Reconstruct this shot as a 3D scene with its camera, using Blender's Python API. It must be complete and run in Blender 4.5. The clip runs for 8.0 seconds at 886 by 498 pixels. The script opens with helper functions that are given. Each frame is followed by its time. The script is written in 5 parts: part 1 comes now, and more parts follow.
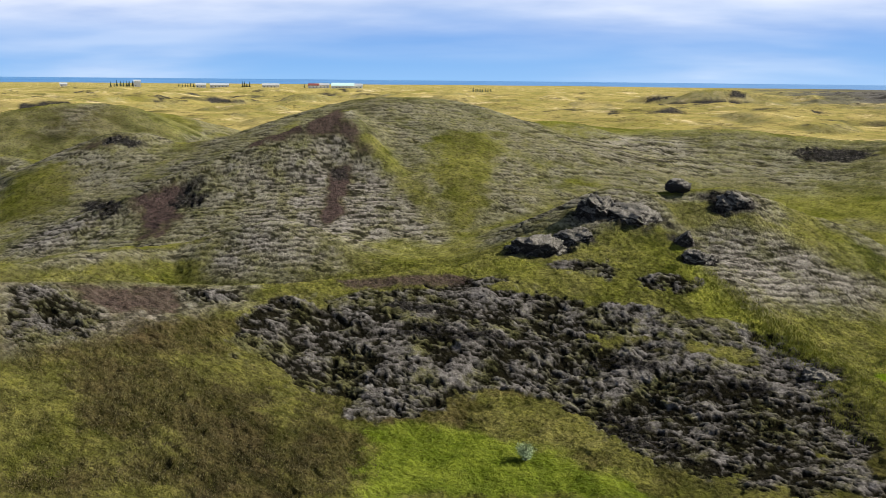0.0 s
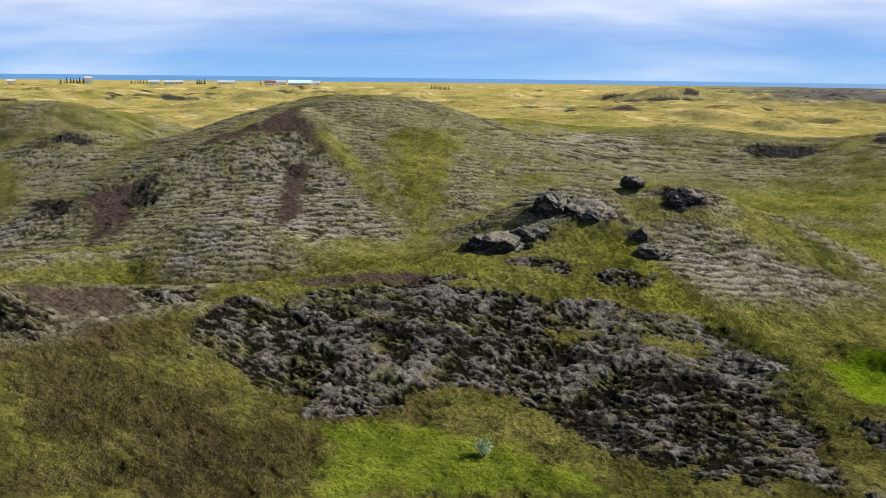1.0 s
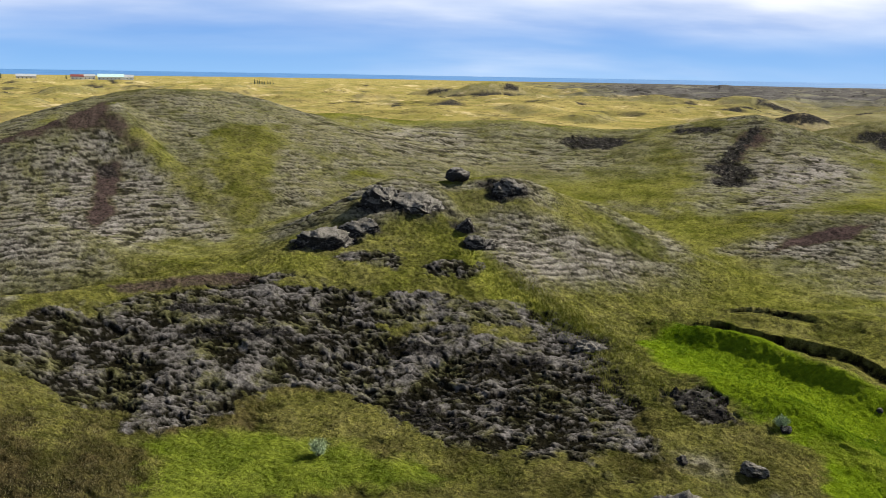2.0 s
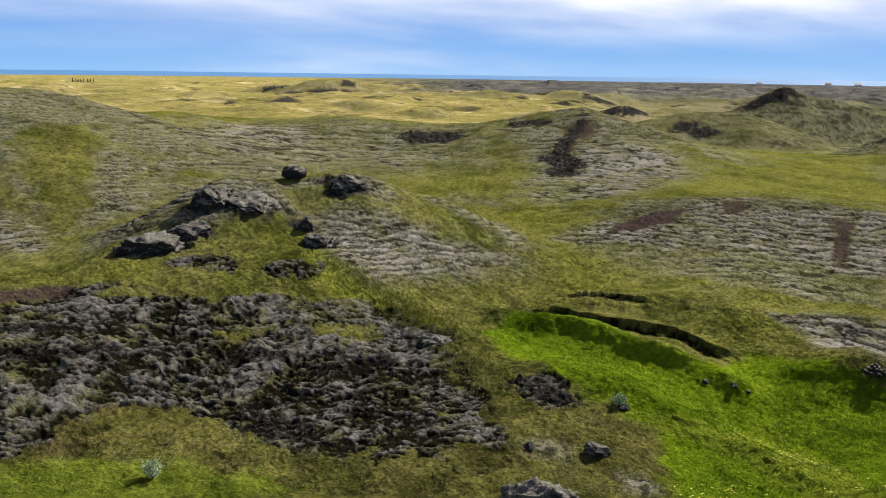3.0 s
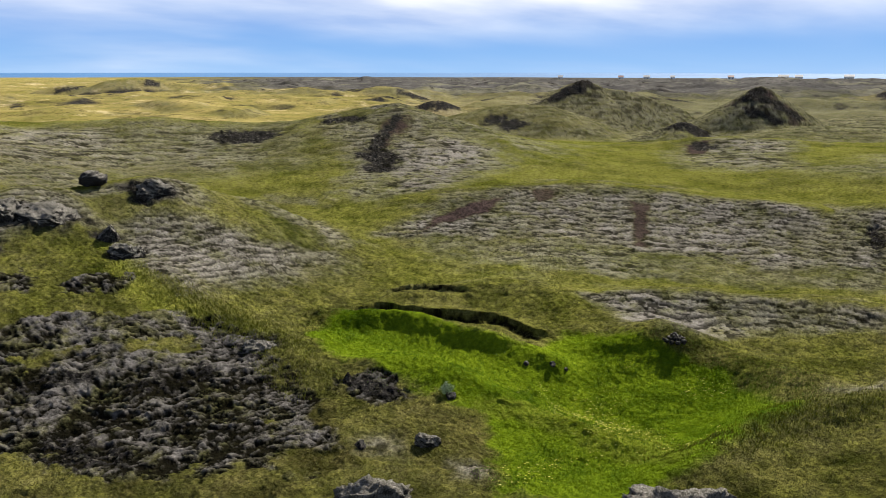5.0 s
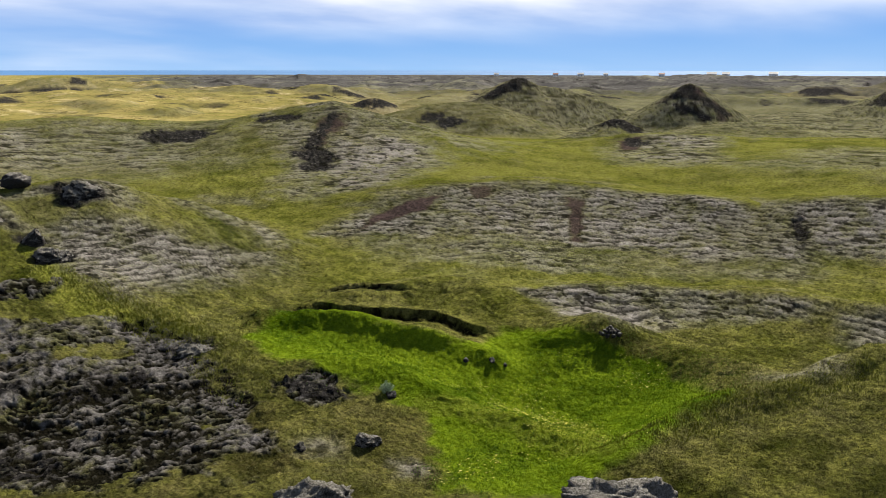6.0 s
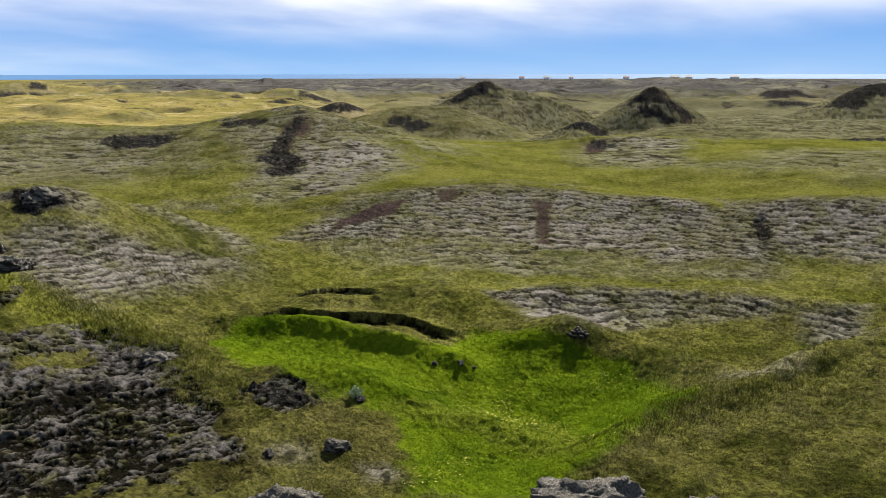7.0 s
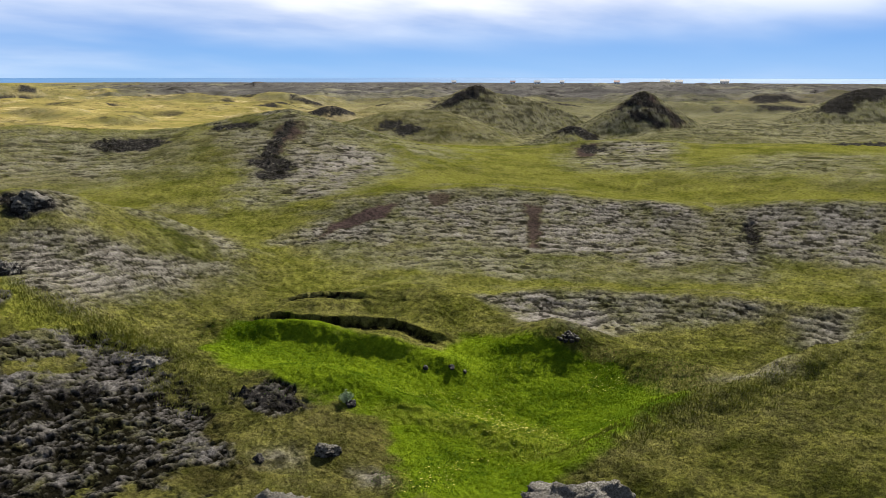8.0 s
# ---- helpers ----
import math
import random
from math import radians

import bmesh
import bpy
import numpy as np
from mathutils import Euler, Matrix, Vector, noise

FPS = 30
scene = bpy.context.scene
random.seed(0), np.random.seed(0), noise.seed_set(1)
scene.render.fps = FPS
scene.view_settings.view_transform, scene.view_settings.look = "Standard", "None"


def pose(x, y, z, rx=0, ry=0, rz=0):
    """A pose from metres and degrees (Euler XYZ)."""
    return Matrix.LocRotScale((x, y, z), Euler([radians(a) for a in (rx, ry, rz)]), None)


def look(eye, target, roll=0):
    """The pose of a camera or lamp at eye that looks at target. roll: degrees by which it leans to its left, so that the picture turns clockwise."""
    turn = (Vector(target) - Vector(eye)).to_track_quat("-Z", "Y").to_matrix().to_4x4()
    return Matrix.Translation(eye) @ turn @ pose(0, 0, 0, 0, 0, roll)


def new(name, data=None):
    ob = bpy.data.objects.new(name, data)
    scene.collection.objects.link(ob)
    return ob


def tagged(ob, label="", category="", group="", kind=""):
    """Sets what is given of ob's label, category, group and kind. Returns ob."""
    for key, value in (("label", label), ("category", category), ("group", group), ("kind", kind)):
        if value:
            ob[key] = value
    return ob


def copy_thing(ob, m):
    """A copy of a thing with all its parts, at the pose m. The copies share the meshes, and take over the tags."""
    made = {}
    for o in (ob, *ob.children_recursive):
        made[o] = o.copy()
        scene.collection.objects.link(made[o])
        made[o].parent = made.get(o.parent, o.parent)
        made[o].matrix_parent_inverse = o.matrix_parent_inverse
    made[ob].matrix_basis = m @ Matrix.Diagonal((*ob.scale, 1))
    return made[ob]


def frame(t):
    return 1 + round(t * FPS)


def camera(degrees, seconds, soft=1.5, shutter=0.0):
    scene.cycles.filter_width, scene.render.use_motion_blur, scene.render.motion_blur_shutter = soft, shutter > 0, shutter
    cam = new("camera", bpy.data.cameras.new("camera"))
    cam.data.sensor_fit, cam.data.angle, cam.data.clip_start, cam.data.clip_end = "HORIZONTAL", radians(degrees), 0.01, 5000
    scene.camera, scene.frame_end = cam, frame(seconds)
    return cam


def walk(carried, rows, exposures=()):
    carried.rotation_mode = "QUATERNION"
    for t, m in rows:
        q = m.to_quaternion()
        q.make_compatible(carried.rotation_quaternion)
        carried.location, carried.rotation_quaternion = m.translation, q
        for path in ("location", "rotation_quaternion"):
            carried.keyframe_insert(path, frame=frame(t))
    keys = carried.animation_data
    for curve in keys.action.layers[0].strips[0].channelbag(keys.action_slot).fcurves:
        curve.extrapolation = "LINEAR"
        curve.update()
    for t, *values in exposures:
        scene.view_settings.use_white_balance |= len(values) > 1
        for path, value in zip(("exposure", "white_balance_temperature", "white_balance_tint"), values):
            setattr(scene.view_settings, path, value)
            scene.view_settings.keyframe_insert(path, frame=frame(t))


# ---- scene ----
cam = camera(57.86, 8.0, soft=0.4)
PATH = [
    (0, 0.000, 0.000, 17.000, 77.929, -0.553, 0.118),
    (0.5, 0.047, -0.043, 17.025, 77.833, -0.619, -0.452),
    (1, 0.114, -0.039, 16.999, 77.779, -0.665, -2.815),
    (1.5, 0.251, 0.089, 16.963, 77.676, -0.986, -8.758),
    (2, 0.402, 0.188, 16.924, 77.611, -0.965, -14.927),
    (2.2, 0.475, 0.245, 16.880, 77.621, -1.021, -17.443),
    (3.3, 1.011, 1.063, 16.709, 77.518, -0.619, -28.780),
    (3.5, 0.993, 1.058, 16.732, 77.528, -0.575, -30.141),
    (4, 1.095, 1.072, 16.708, 77.491, -0.319, -33.200),
    (4.5, 1.170, 1.103, 16.683, 77.414, -0.202, -36.563),
    (5, 1.286, 1.079, 16.670, 77.409, -0.061, -39.250),
    (5.2, 1.251, 1.048, 16.766, 77.336, -0.082, -40.227),
    (6.5, 1.425, 1.022, 16.671, 77.337, 0.029, -45.181),
    (7, 1.401, 0.988, 16.689, 77.492, 0.077, -46.009),
    (7.5, 1.414, 0.975, 16.702, 77.669, 0.037, -46.358),
    (8, 1.394, 0.961, 16.718, 77.766, -0.064, -46.624),
]
walk(cam, [(t, pose(x, y, z, rx, ry, rz)) for t, x, y, z, rx, ry, rz in PATH], exposures=[(0.0, 1.32), (8.0, 1.32)])

# ---- sky and sun ----
SUN_AZIMUTH, SUN_HEIGHT = radians(70), radians(35)   # clockwise from straight ahead (+y)


def link(nt, a, b):
    nt.links.new(a, b)


def build_world():
    world = bpy.data.worlds.new("sky")
    scene.world = world
    world.use_nodes = True
    nt = world.node_tree
    N = nt.nodes
    N.clear()
    out, bg = N.new("ShaderNodeOutputWorld"), N.new("ShaderNodeBackground")
    sky = N.new("ShaderNodeTexSky")
    sky.sky_type, sky.sun_disc = "NISHITA", False
    sky.sun_elevation, sky.sun_rotation = SUN_HEIGHT, SUN_AZIMUTH
    sky.ozone_density, sky.dust_density, sky.air_density = 3.0, 0.3, 1.0
    co = N.new("ShaderNodeTexCoord")
    sep = N.new("ShaderNodeSeparateXYZ")
    link(nt, co.outputs["Generated"], sep.inputs[0])
    # clouds lie on a high flat layer: the way up is divided out, so that they flatten towards the horizon
    up = N.new("ShaderNodeMath"); up.operation = "MAXIMUM"; up.inputs[1].default_value = 0.0
    link(nt, sep.outputs[2], up.inputs[0])
    add = N.new("ShaderNodeMath"); add.operation = "ADD"; add.inputs[1].default_value = 0.14
    link(nt, up.outputs[0], add.inputs[0])
    dx = N.new("ShaderNodeMath"); dx.operation = "DIVIDE"
    dy = N.new("ShaderNodeMath"); dy.operation = "DIVIDE"
    link(nt, sep.outputs[0], dx.inputs[0]); link(nt, add.outputs[0], dx.inputs[1])
    link(nt, sep.outputs[1], dy.inputs[0]); link(nt, add.outputs[0], dy.inputs[1])
    flat = N.new("ShaderNodeCombineXYZ")
    link(nt, dx.outputs[0], flat.inputs[0]); link(nt, dy.outputs[0], flat.inputs[1])
    turn = N.new("ShaderNodeMapping")
    turn.inputs["Rotation"].default_value = (0, 0, radians(38))
    turn.inputs["Scale"].default_value = (0.30, 0.42, 1)
    link(nt, flat.outputs[0], turn.inputs[0])
    n1 = N.new("ShaderNodeTexNoise"); n1.inputs["Scale"].default_value = 1.0
    n1.inputs["Detail"].default_value = 3; n1.inputs["Roughness"].default_value = 0.45; n1.inputs["Distortion"].default_value = 0.3
    link(nt, turn.outputs[0], n1.inputs["Vector"])
    # cover grows with height above the horizon and fades to clear blue low down
    rise = N.new("ShaderNodeMapRange"); rise.interpolation_type = "SMOOTHSTEP"
    rise.inputs["From Min"].default_value = 0.012; rise.inputs["From Max"].default_value = 0.105
    rise.inputs["To Min"].default_value = -0.22; rise.inputs["To Max"].default_value = 0.27
    link(nt, sep.outputs[2], rise.inputs["Value"])
    thin = N.new("ShaderNodeMapRange"); thin.interpolation_type = "SMOOTHSTEP"
    thin.inputs["From Min"].default_value = 0.13; thin.inputs["From Max"].default_value = 0.36
    thin.inputs["To Min"].default_value = 0.0; thin.inputs["To Max"].default_value = -0.60
    link(nt, sep.outputs[2], thin.inputs["Value"])
    both = N.new("ShaderNodeMath"); both.operation = "ADD"
    link(nt, rise.outputs[0], both.inputs[0]); link(nt, thin.outputs[0], both.inputs[1])
    summ = N.new("ShaderNodeMath"); summ.operation = "ADD"
    link(nt, n1.outputs["Fac"], summ.inputs[0]); link(nt, both.outputs[0], summ.inputs[1])
    cov = N.new("ShaderNodeMapRange"); cov.interpolation_type = "SMOOTHSTEP"
    cov.inputs["From Min"].default_value = 0.18; cov.inputs["From Max"].default_value = 0.92
    link(nt, summ.outputs[0], cov.inputs["Value"])
    n2 = N.new("ShaderNodeTexNoise"); n2.inputs["Scale"].default_value = 2.4; n2.inputs["Detail"].default_value = 5
    link(nt, turn.outputs[0], n2.inputs["Vector"])
    shade = N.new("ShaderNodeMix"); shade.data_type = "RGBA"
    for key, c in (("A", (0.60, 0.69, 0.92, 1)), ("B", (1.12, 1.12, 1.14, 1))):
        [s for s in shade.inputs if s.name == key and s.type == "RGBA"][0].default_value = c
    sm = N.new("ShaderNodeMapRange"); sm.inputs["From Min"].default_value = 0.35; sm.inputs["From Max"].default_value = 0.62
    link(nt, n2.outputs["Fac"], sm.inputs["Value"]); link(nt, sm.outputs[0], shade.inputs["Factor"])
    gain = N.new("ShaderNodeVectorMath"); gain.operation = "SCALE"; gain.inputs["Scale"].default_value = 0.07
    link(nt, sky.outputs[0], gain.inputs[0])
    # sea haze: the low sky is an even clear blue
    haze = N.new("ShaderNodeMapRange"); haze.interpolation_type = "SMOOTHSTEP"
    haze.inputs["From Min"].default_value = 0.0; haze.inputs["From Max"].default_value = 0.5
    haze.inputs["To Min"].default_value = 0.9; haze.inputs["To Max"].default_value = 0.2
    link(nt, sep.outputs[2], haze.inputs["Value"])
    tone = N.new("ShaderNodeValToRGB")
    for e, (at, c) in zip([tone.color_ramp.elements[0], tone.color_ramp.elements[1], tone.color_ramp.elements.new(0.06)],
                          [(0.0, (0.27, 0.55, 0.97, 1)), (0.3, (0.05, 0.15, 0.46, 1)), (0.06, (0.11, 0.35, 0.86, 1))]):
        e.color = c
        if at:
            e.position = at
    link(nt, sep.outputs[2], tone.inputs[0])
    low = N.new("ShaderNodeMix"); low.data_type = "RGBA"
    link(nt, haze.outputs[0], low.inputs["Factor"])
    for a, b in ((gain.outputs[0], "A"), (tone.outputs[0], "B")):
        link(nt, a, [s for s in low.inputs if s.name == b and s.type == "RGBA"][0])
    mix = N.new("ShaderNodeMix"); mix.data_type = "RGBA"
    link(nt, cov.outputs[0], mix.inputs["Factor"])
    for a, b in (([s for s in low.outputs if s.type == "RGBA"][0], "A"), ([s for s in shade.outputs if s.type == "RGBA"][0], "B")):
        link(nt, a, [s for s in mix.inputs if s.name == b and s.type == "RGBA"][0])
    link(nt, [s for s in mix.outputs if s.type == "RGBA"][0], bg.inputs["Color"])
    bg.inputs["Strength"].default_value = 0.42
    link(nt, bg.outputs[0], out.inputs[0])


build_world()
sun = new("sun", bpy.data.lights.new("sun", "SUN"))
sun.data.energy, sun.data.angle, sun.data.color = 5.0, radians(2), (1.0, 0.92, 0.79)
sun.matrix_world = look((math.sin(SUN_AZIMUTH) * math.cos(SUN_HEIGHT) * 100, math.cos(SUN_AZIMUTH) * math.cos(SUN_HEIGHT) * 100, math.sin(SUN_HEIGHT) * 100), (0, 0, 0))

# ---- the lie of the land: plain functions of x and y ----
def lattice(ix, iy, seed):
    """A fixed random number in 0..1 for each whole-numbered place."""
    h = ix.astype(np.uint32) * np.uint32(374761393) + iy.astype(np.uint32) * np.uint32(668265263) + np.uint32((seed * 2654435761 + 1274126177) & 0xFFFFFFFF)
    h = (h ^ (h >> np.uint32(13))) * np.uint32(1274126177)
    h = (h ^ (h >> np.uint32(16))) * np.uint32(2246822519)
    return ((h ^ (h >> np.uint32(15))) & np.uint32(0xFFFFFF)) * (1 / 16777215.0)


def value_noise(x, y, size, seed=0):
    """Smooth noise in 0..1 with cells of that size."""
    u, v = x / size, y / size
    iu, iv = np.floor(u).astype(np.int32), np.floor(v).astype(np.int32)
    fu, fv = u - iu, v - iv
    fu, fv = fu * fu * fu * (fu * (fu * 6 - 15) + 10), fv * fv * fv * (fv * (fv * 6 - 15) + 10)
    a, b = lattice(iu, iv, seed), lattice(iu + 1, iv, seed)
    c, d = lattice(iu, iv + 1, seed), lattice(iu + 1, iv + 1, seed)
    return (a + (b - a) * fu) * (1 - fv) + (c + (d - c) * fu) * fv


def fbm(x, y, size, octaves=4, seed=0, gain=0.5):
    total, weight, amp = 0, 0, 1.0
    for k in range(octaves):
        co, si = math.cos(0.6 * k + seed), math.sin(0.6 * k + seed)
        total = total + amp * value_noise(x * co - y * si, x * si + y * co, size, seed * 13 + k)
        weight, amp, size = weight + amp, amp * gain, size * 0.48
    return total / weight


def step(a, b, v):
    s = np.clip((v - a) / (b - a), 0, 1)
    return s * s * (3 - 2 * s)


def rounded(points, n=4):
    """A smooth line through the points."""
    p = [np.array(q, float) for q in points]
    p = [2 * p[0] - p[1]] + p + [2 * p[-1] - p[-2]]
    line = []
    for a, b, c, d in zip(p, p[1:], p[2:], p[3:]):
        for k in range(n):
            s = k / n
            line.append(0.5 * (2 * b + (c - a) * s + (2 * a - 5 * b + 4 * c - d) * s * s + (3 * b - a - 3 * c + d) * s ** 3))
    return line + [p[-2]]


def raise_ridge(h, own, hill, x, y, points, far, near, soft, flat, blend):
    """Raises a ridge along a crest line, with a far (left-hand) and a near (right-hand) slope, a rounded crest and a soft foot."""
    line = rounded(points)
    top = max(q[2] for q in line)
    reach = (top + 4) / min(far, near) + flat + soft * 2
    xs, ys = [q[0] for q in line], [q[1] for q in line]
    box = np.nonzero((x > min(xs) - reach) & (x < max(xs) + reach) & (y > min(ys) - reach) & (y < max(ys) + reach))
    if not len(box[0]):
        return h
    px, py = x[box], y[box]
    wx = px + (fbm(px, py, 7.0, 3, 5) - 0.5) * 1.6
    wy = py + (fbm(px, py, 7.0, 3, 9) - 0.5) * 1.6
    best = np.full(px.shape, -99.0)
    for a, b in zip(line, line[1:]):
        ex, ey = b[0] - a[0], b[1] - a[1]
        L2 = ex * ex + ey * ey + 1e-9
        s = np.clip(((wx - a[0]) * ex + (wy - a[1]) * ey) / L2, 0, 1)
        qx, qy = wx - a[0] - s * ex, wy - a[1] - s * ey
        d = np.hypot(qx, qy)
        side = (ex * qy - ey * qx) / (math.sqrt(L2) * np.maximum(d, 1e-6))   # +1 far side, -1 near side
        slope = near + (far - near) * (0.5 + 0.5 * np.clip(side * 1.6, -1, 1))
        v = a[2] + s * (b[2] - a[2]) - slope * (np.sqrt(np.maximum(d - flat, 0) ** 2 + soft * soft) - soft)
        best = np.maximum(best, v)
    old = h[box]
    own[box] = np.where(best > old + 0.25, hill, own[box])
    gap = np.maximum(blend - np.abs(old - best), 0)
    h[box] = np.maximum(old, best) + gap * gap / (4 * blend)
    return h


def raise_facets(h, own, hill, x, y, facets, blend=0.8):
    """Raises a hill with flat sides: each side is the plane through three points."""
    top = None
    wx = x + (fbm(x, y, 6.0, 3, 5) - 0.5) * 1.5
    wy = y + (fbm(x, y, 6.0, 3, 9) - 0.5) * 1.5
    for a, b, c in facets:
        n = np.cross(np.subtract(b, a), np.subtract(c, a))
        v = a[2] - (n[0] * (wx - a[0]) + n[1] * (wy - a[1])) / n[2]
        if top is None:
            top = v
        else:
            gap = np.maximum(1.0 - np.abs(top - v), 0)
            top = np.minimum(top, v) - gap * gap / 4
    top = np.minimum(top, facets[0][0][2] + 1 - 0.42 * np.hypot(x - facets[0][0][0], y - facets[0][0][1]))
    own[top > h + 0.25] = hill
    gap = np.maximum(blend - np.abs(h - top), 0)
    return np.maximum(h, top) + gap * gap / (4 * blend)


def cut_bank(h, x, y, points, depth, width):
    """Cuts a steep bank: the ground drops along the line and rises again on its right-hand side."""
    line = rounded(points, 3)
    d, side = np.full(x.shape, 99.0), np.zeros(x.shape)
    fade = np.zeros(x.shape)
    n = len(line) - 1
    wx, wy = x + (fbm(x, y, 1.2, 3, 41) - 0.5) * 0.7, y + (fbm(x, y, 1.2, 3, 43) - 0.5) * 0.7
    for k, (a, b) in enumerate(zip(line, line[1:])):
        ex, ey = b[0] - a[0], b[1] - a[1]
        s = np.clip(((wx - a[0]) * ex + (wy - a[1]) * ey) / (ex * ex + ey * ey + 1e-9), 0, 1)
        qx, qy = wx - a[0] - s * ex, wy - a[1] - s * ey
        dd = np.hypot(qx, qy)
        hit = dd < d
        d, side = np.where(hit, dd, d), np.where(hit, ex * qy - ey * qx, side)
        fade = np.where(hit, np.sin(math.pi * np.clip((k + s + 0.35) / (n + 0.7), 0, 1)) ** 0.5, fade)
    drop = np.where(side < 0, (1 - step(0.35 * width, width, d)) * step(-0.05, 0.3, d), 0)
    lip = np.where(side > 0, 0.25 * (1 - step(0.0, 1.2, d)), 0)
    ragged = 0.35 + 0.9 * step(0.25, 0.7, fbm(x, y, 2.2, 3, 45, 0.6))
    return h - fade * (depth * drop * ragged - lip)


def swell(h, x, y, points, height, width):
    """Lays a soft swell on the ground along a line."""
    line = rounded(points, 3)
    d = np.full(x.shape, 99.0)
    for a, b in zip(line, line[1:]):
        ex, ey = b[0] - a[0], b[1] - a[1]
        s = np.clip(((x - a[0]) * ex + (y - a[1]) * ey) / (ex * ex + ey * ey + 1e-9), 0, 1)
        d = np.minimum(d, np.hypot(x - a[0] - s * ex, y - a[1] - s * ey))
    return h + height * np.exp(-(d / width) ** 2) * (0.75 + 0.5 * value_noise(x, y, 2.5, 77))


def large_forms(x, y):
    """Height of the ground without its small relief, and the number of the hill that each place belongs to."""
    own = np.zeros(x.shape, np.int32)
    r = np.hypot(x, y)
    bearing = np.degrees(np.arctan2(x, y))
    h = (fbm(x, y, 18.0, 3, 2) - 0.5) * 0.8
    # rolling hummocks on the wide plain
    plain = step(150, 340, r)
    humps = np.maximum(fbm(x, y, 110.0, 4, 21) - 0.5, 0) * 15 + np.maximum(fbm(x, y, 46.0, 3, 23) - 0.52, 0) * 12
    h = h + plain * (humps - 0.8) * (1 - 0.65 * step(650, 1300, r))
    moor = step(12, 34, bearing) * step(550, 900, r) * (1 - step(1750, 2000, r))
    h = h + moor * np.maximum(fbm(x, y, 150.0, 4, 31) - 0.45, 0) * 12
    h = h + step(12, 26, bearing) * step(380, 520, r) * (1 - step(1500, 1900, r)) * np.maximum(fbm(x, y, 60.0, 4, 33, 0.6) - 0.46, 0) * 14
    # far hill by the edge
    h = raise_ridge(h, own, 1, x, y, [(313.7, 107.4, 2.3), (316.0, 100.7, 6.5), (318.2, 93.3, 12.0), (320.4, 85.5, 11.7), (323.4, 73.3, 8.0)],
                    0.5, 0.45, 3, 0, 1.5)
    # sharp cone
    h = raise_ridge(h, own, 2, x, y, [(205.6, 127.1, 3.7), (207.5, 123.9, 8.6), (210.2, 119.3, 12.6), (213.3, 113.6, 7.9), (215.9, 108.5, 2.9)],
                    0.62, 0.62, 0.2, 0, 1.5)
    # crested cone
    h = raise_ridge(h, own, 3, x, y, [(184.4, 178.5, 6.6), (189.3, 173.4, 10.4), (193.4, 168.8, 13.9), (196.1, 164.1, 11.5), (199.2, 158.7, 10.8), (203.2, 151.9, 8.9), (206.6, 143.8, 6.3)],
                    0.5, 0.5, 0.4, 0, 1.5)
    # hill before the crested cone
    h = raise_ridge(h, own, 4, x, y, [(139.9, 165.4, 5.0), (146.6, 159.5, 7.0), (153.1, 153.3, 7.9), (156.8, 146.6, 7.1), (161.5, 136.9, 3.2)],
                    0.4, 0.4, 3, 0, 1.5)
    # small dark knob
    h = raise_ridge(h, own, 0, x, y, [(156.3, 111.0, 4.1), (158.2, 108.3, 5.4), (159.6, 106.2, 4.4)],
                    0.5, 0.5, 1, 0, 1.5)
    # low swell left of cone
    h = raise_ridge(h, own, 0, x, y, [(192.4, 99.7, 2.4), (200.2, 95.1, 3.3), (200.1, 83.1, 2.2)],
                    0.2, 0.2, 4, 0, 1.5)
    # sand hill
    h = raise_ridge(h, own, 5, x, y, [(143.3, 604.5, 3.4), (158.8, 600.6, 6.7), (166.7, 577.7, 5.6), (180.0, 573.7, 10.0), (198.9, 567.5, 11.0), (219.5, 559.9, 7.9), (249.5, 547.2, 6.2)],
                    0.5, 0.4, 4, 0, 1.5)
    # sand knob
    h = raise_ridge(h, own, 0, x, y, [(183.8, 239.1, 3.5), (189.2, 234.9, 5.7), (194.4, 230.6, 3.6)],
                    0.5, 0.5, 2, 0, 1.5)
    # left hill
    h = raise_ridge(h, own, 6, x, y, [(-80.3, 126.7, 8.7), (-74.9, 129.9, 9.4), (-72.1, 131.5, 10.2), (-68.4, 133.5, 11.4), (-63.0, 136.1, 12.2), (-56.2, 138.0, 11.9), (-51.8, 138.6, 10.0), (-44.4, 139.1, 6.3)],
                    0.5, 0.45, 4, 0, 4)
    # left low ridge
    h = raise_ridge(h, own, 0, x, y, [(-66.5, 178.0, 8.8), (-61.4, 177.7, 8.5), (-54.6, 171.5, 6.6), (-48.9, 168.0, 5.3)],
                    0.3, 0.3, 4, 0, 3)
    # dome behind the pyramid
    h = raise_ridge(h, own, 7, x, y, [(-15.6, 98.8, 12.3), (-13.1, 101.2, 13.4), (-9.8, 103.5, 14.2), (-4.9, 105.9, 14.5), (0.3, 109.0, 13.7), (5.0, 111.9, 11.4), (10.0, 115.6, 10.3), (15.5, 121.0, 9.9)],
                    0.4, 0.33, 5, 0, 4)
    # left saddle ridge
    h = raise_ridge(h, own, 8, x, y, [(-60.3, 101.4, 7.8), (-51.0, 99.7, 6.5), (-46.4, 97.5, 7.0), (-42.3, 96.1, 8.5), (-39.2, 96.3, 10.1), (-36.8, 97.3, 10.1), (-33.2, 97.5, 8.9), (-28.6, 97.9, 8.1), (-24.0, 96.0, 7.7)],
                    0.4, 0.5, 1.5, 0, 3)
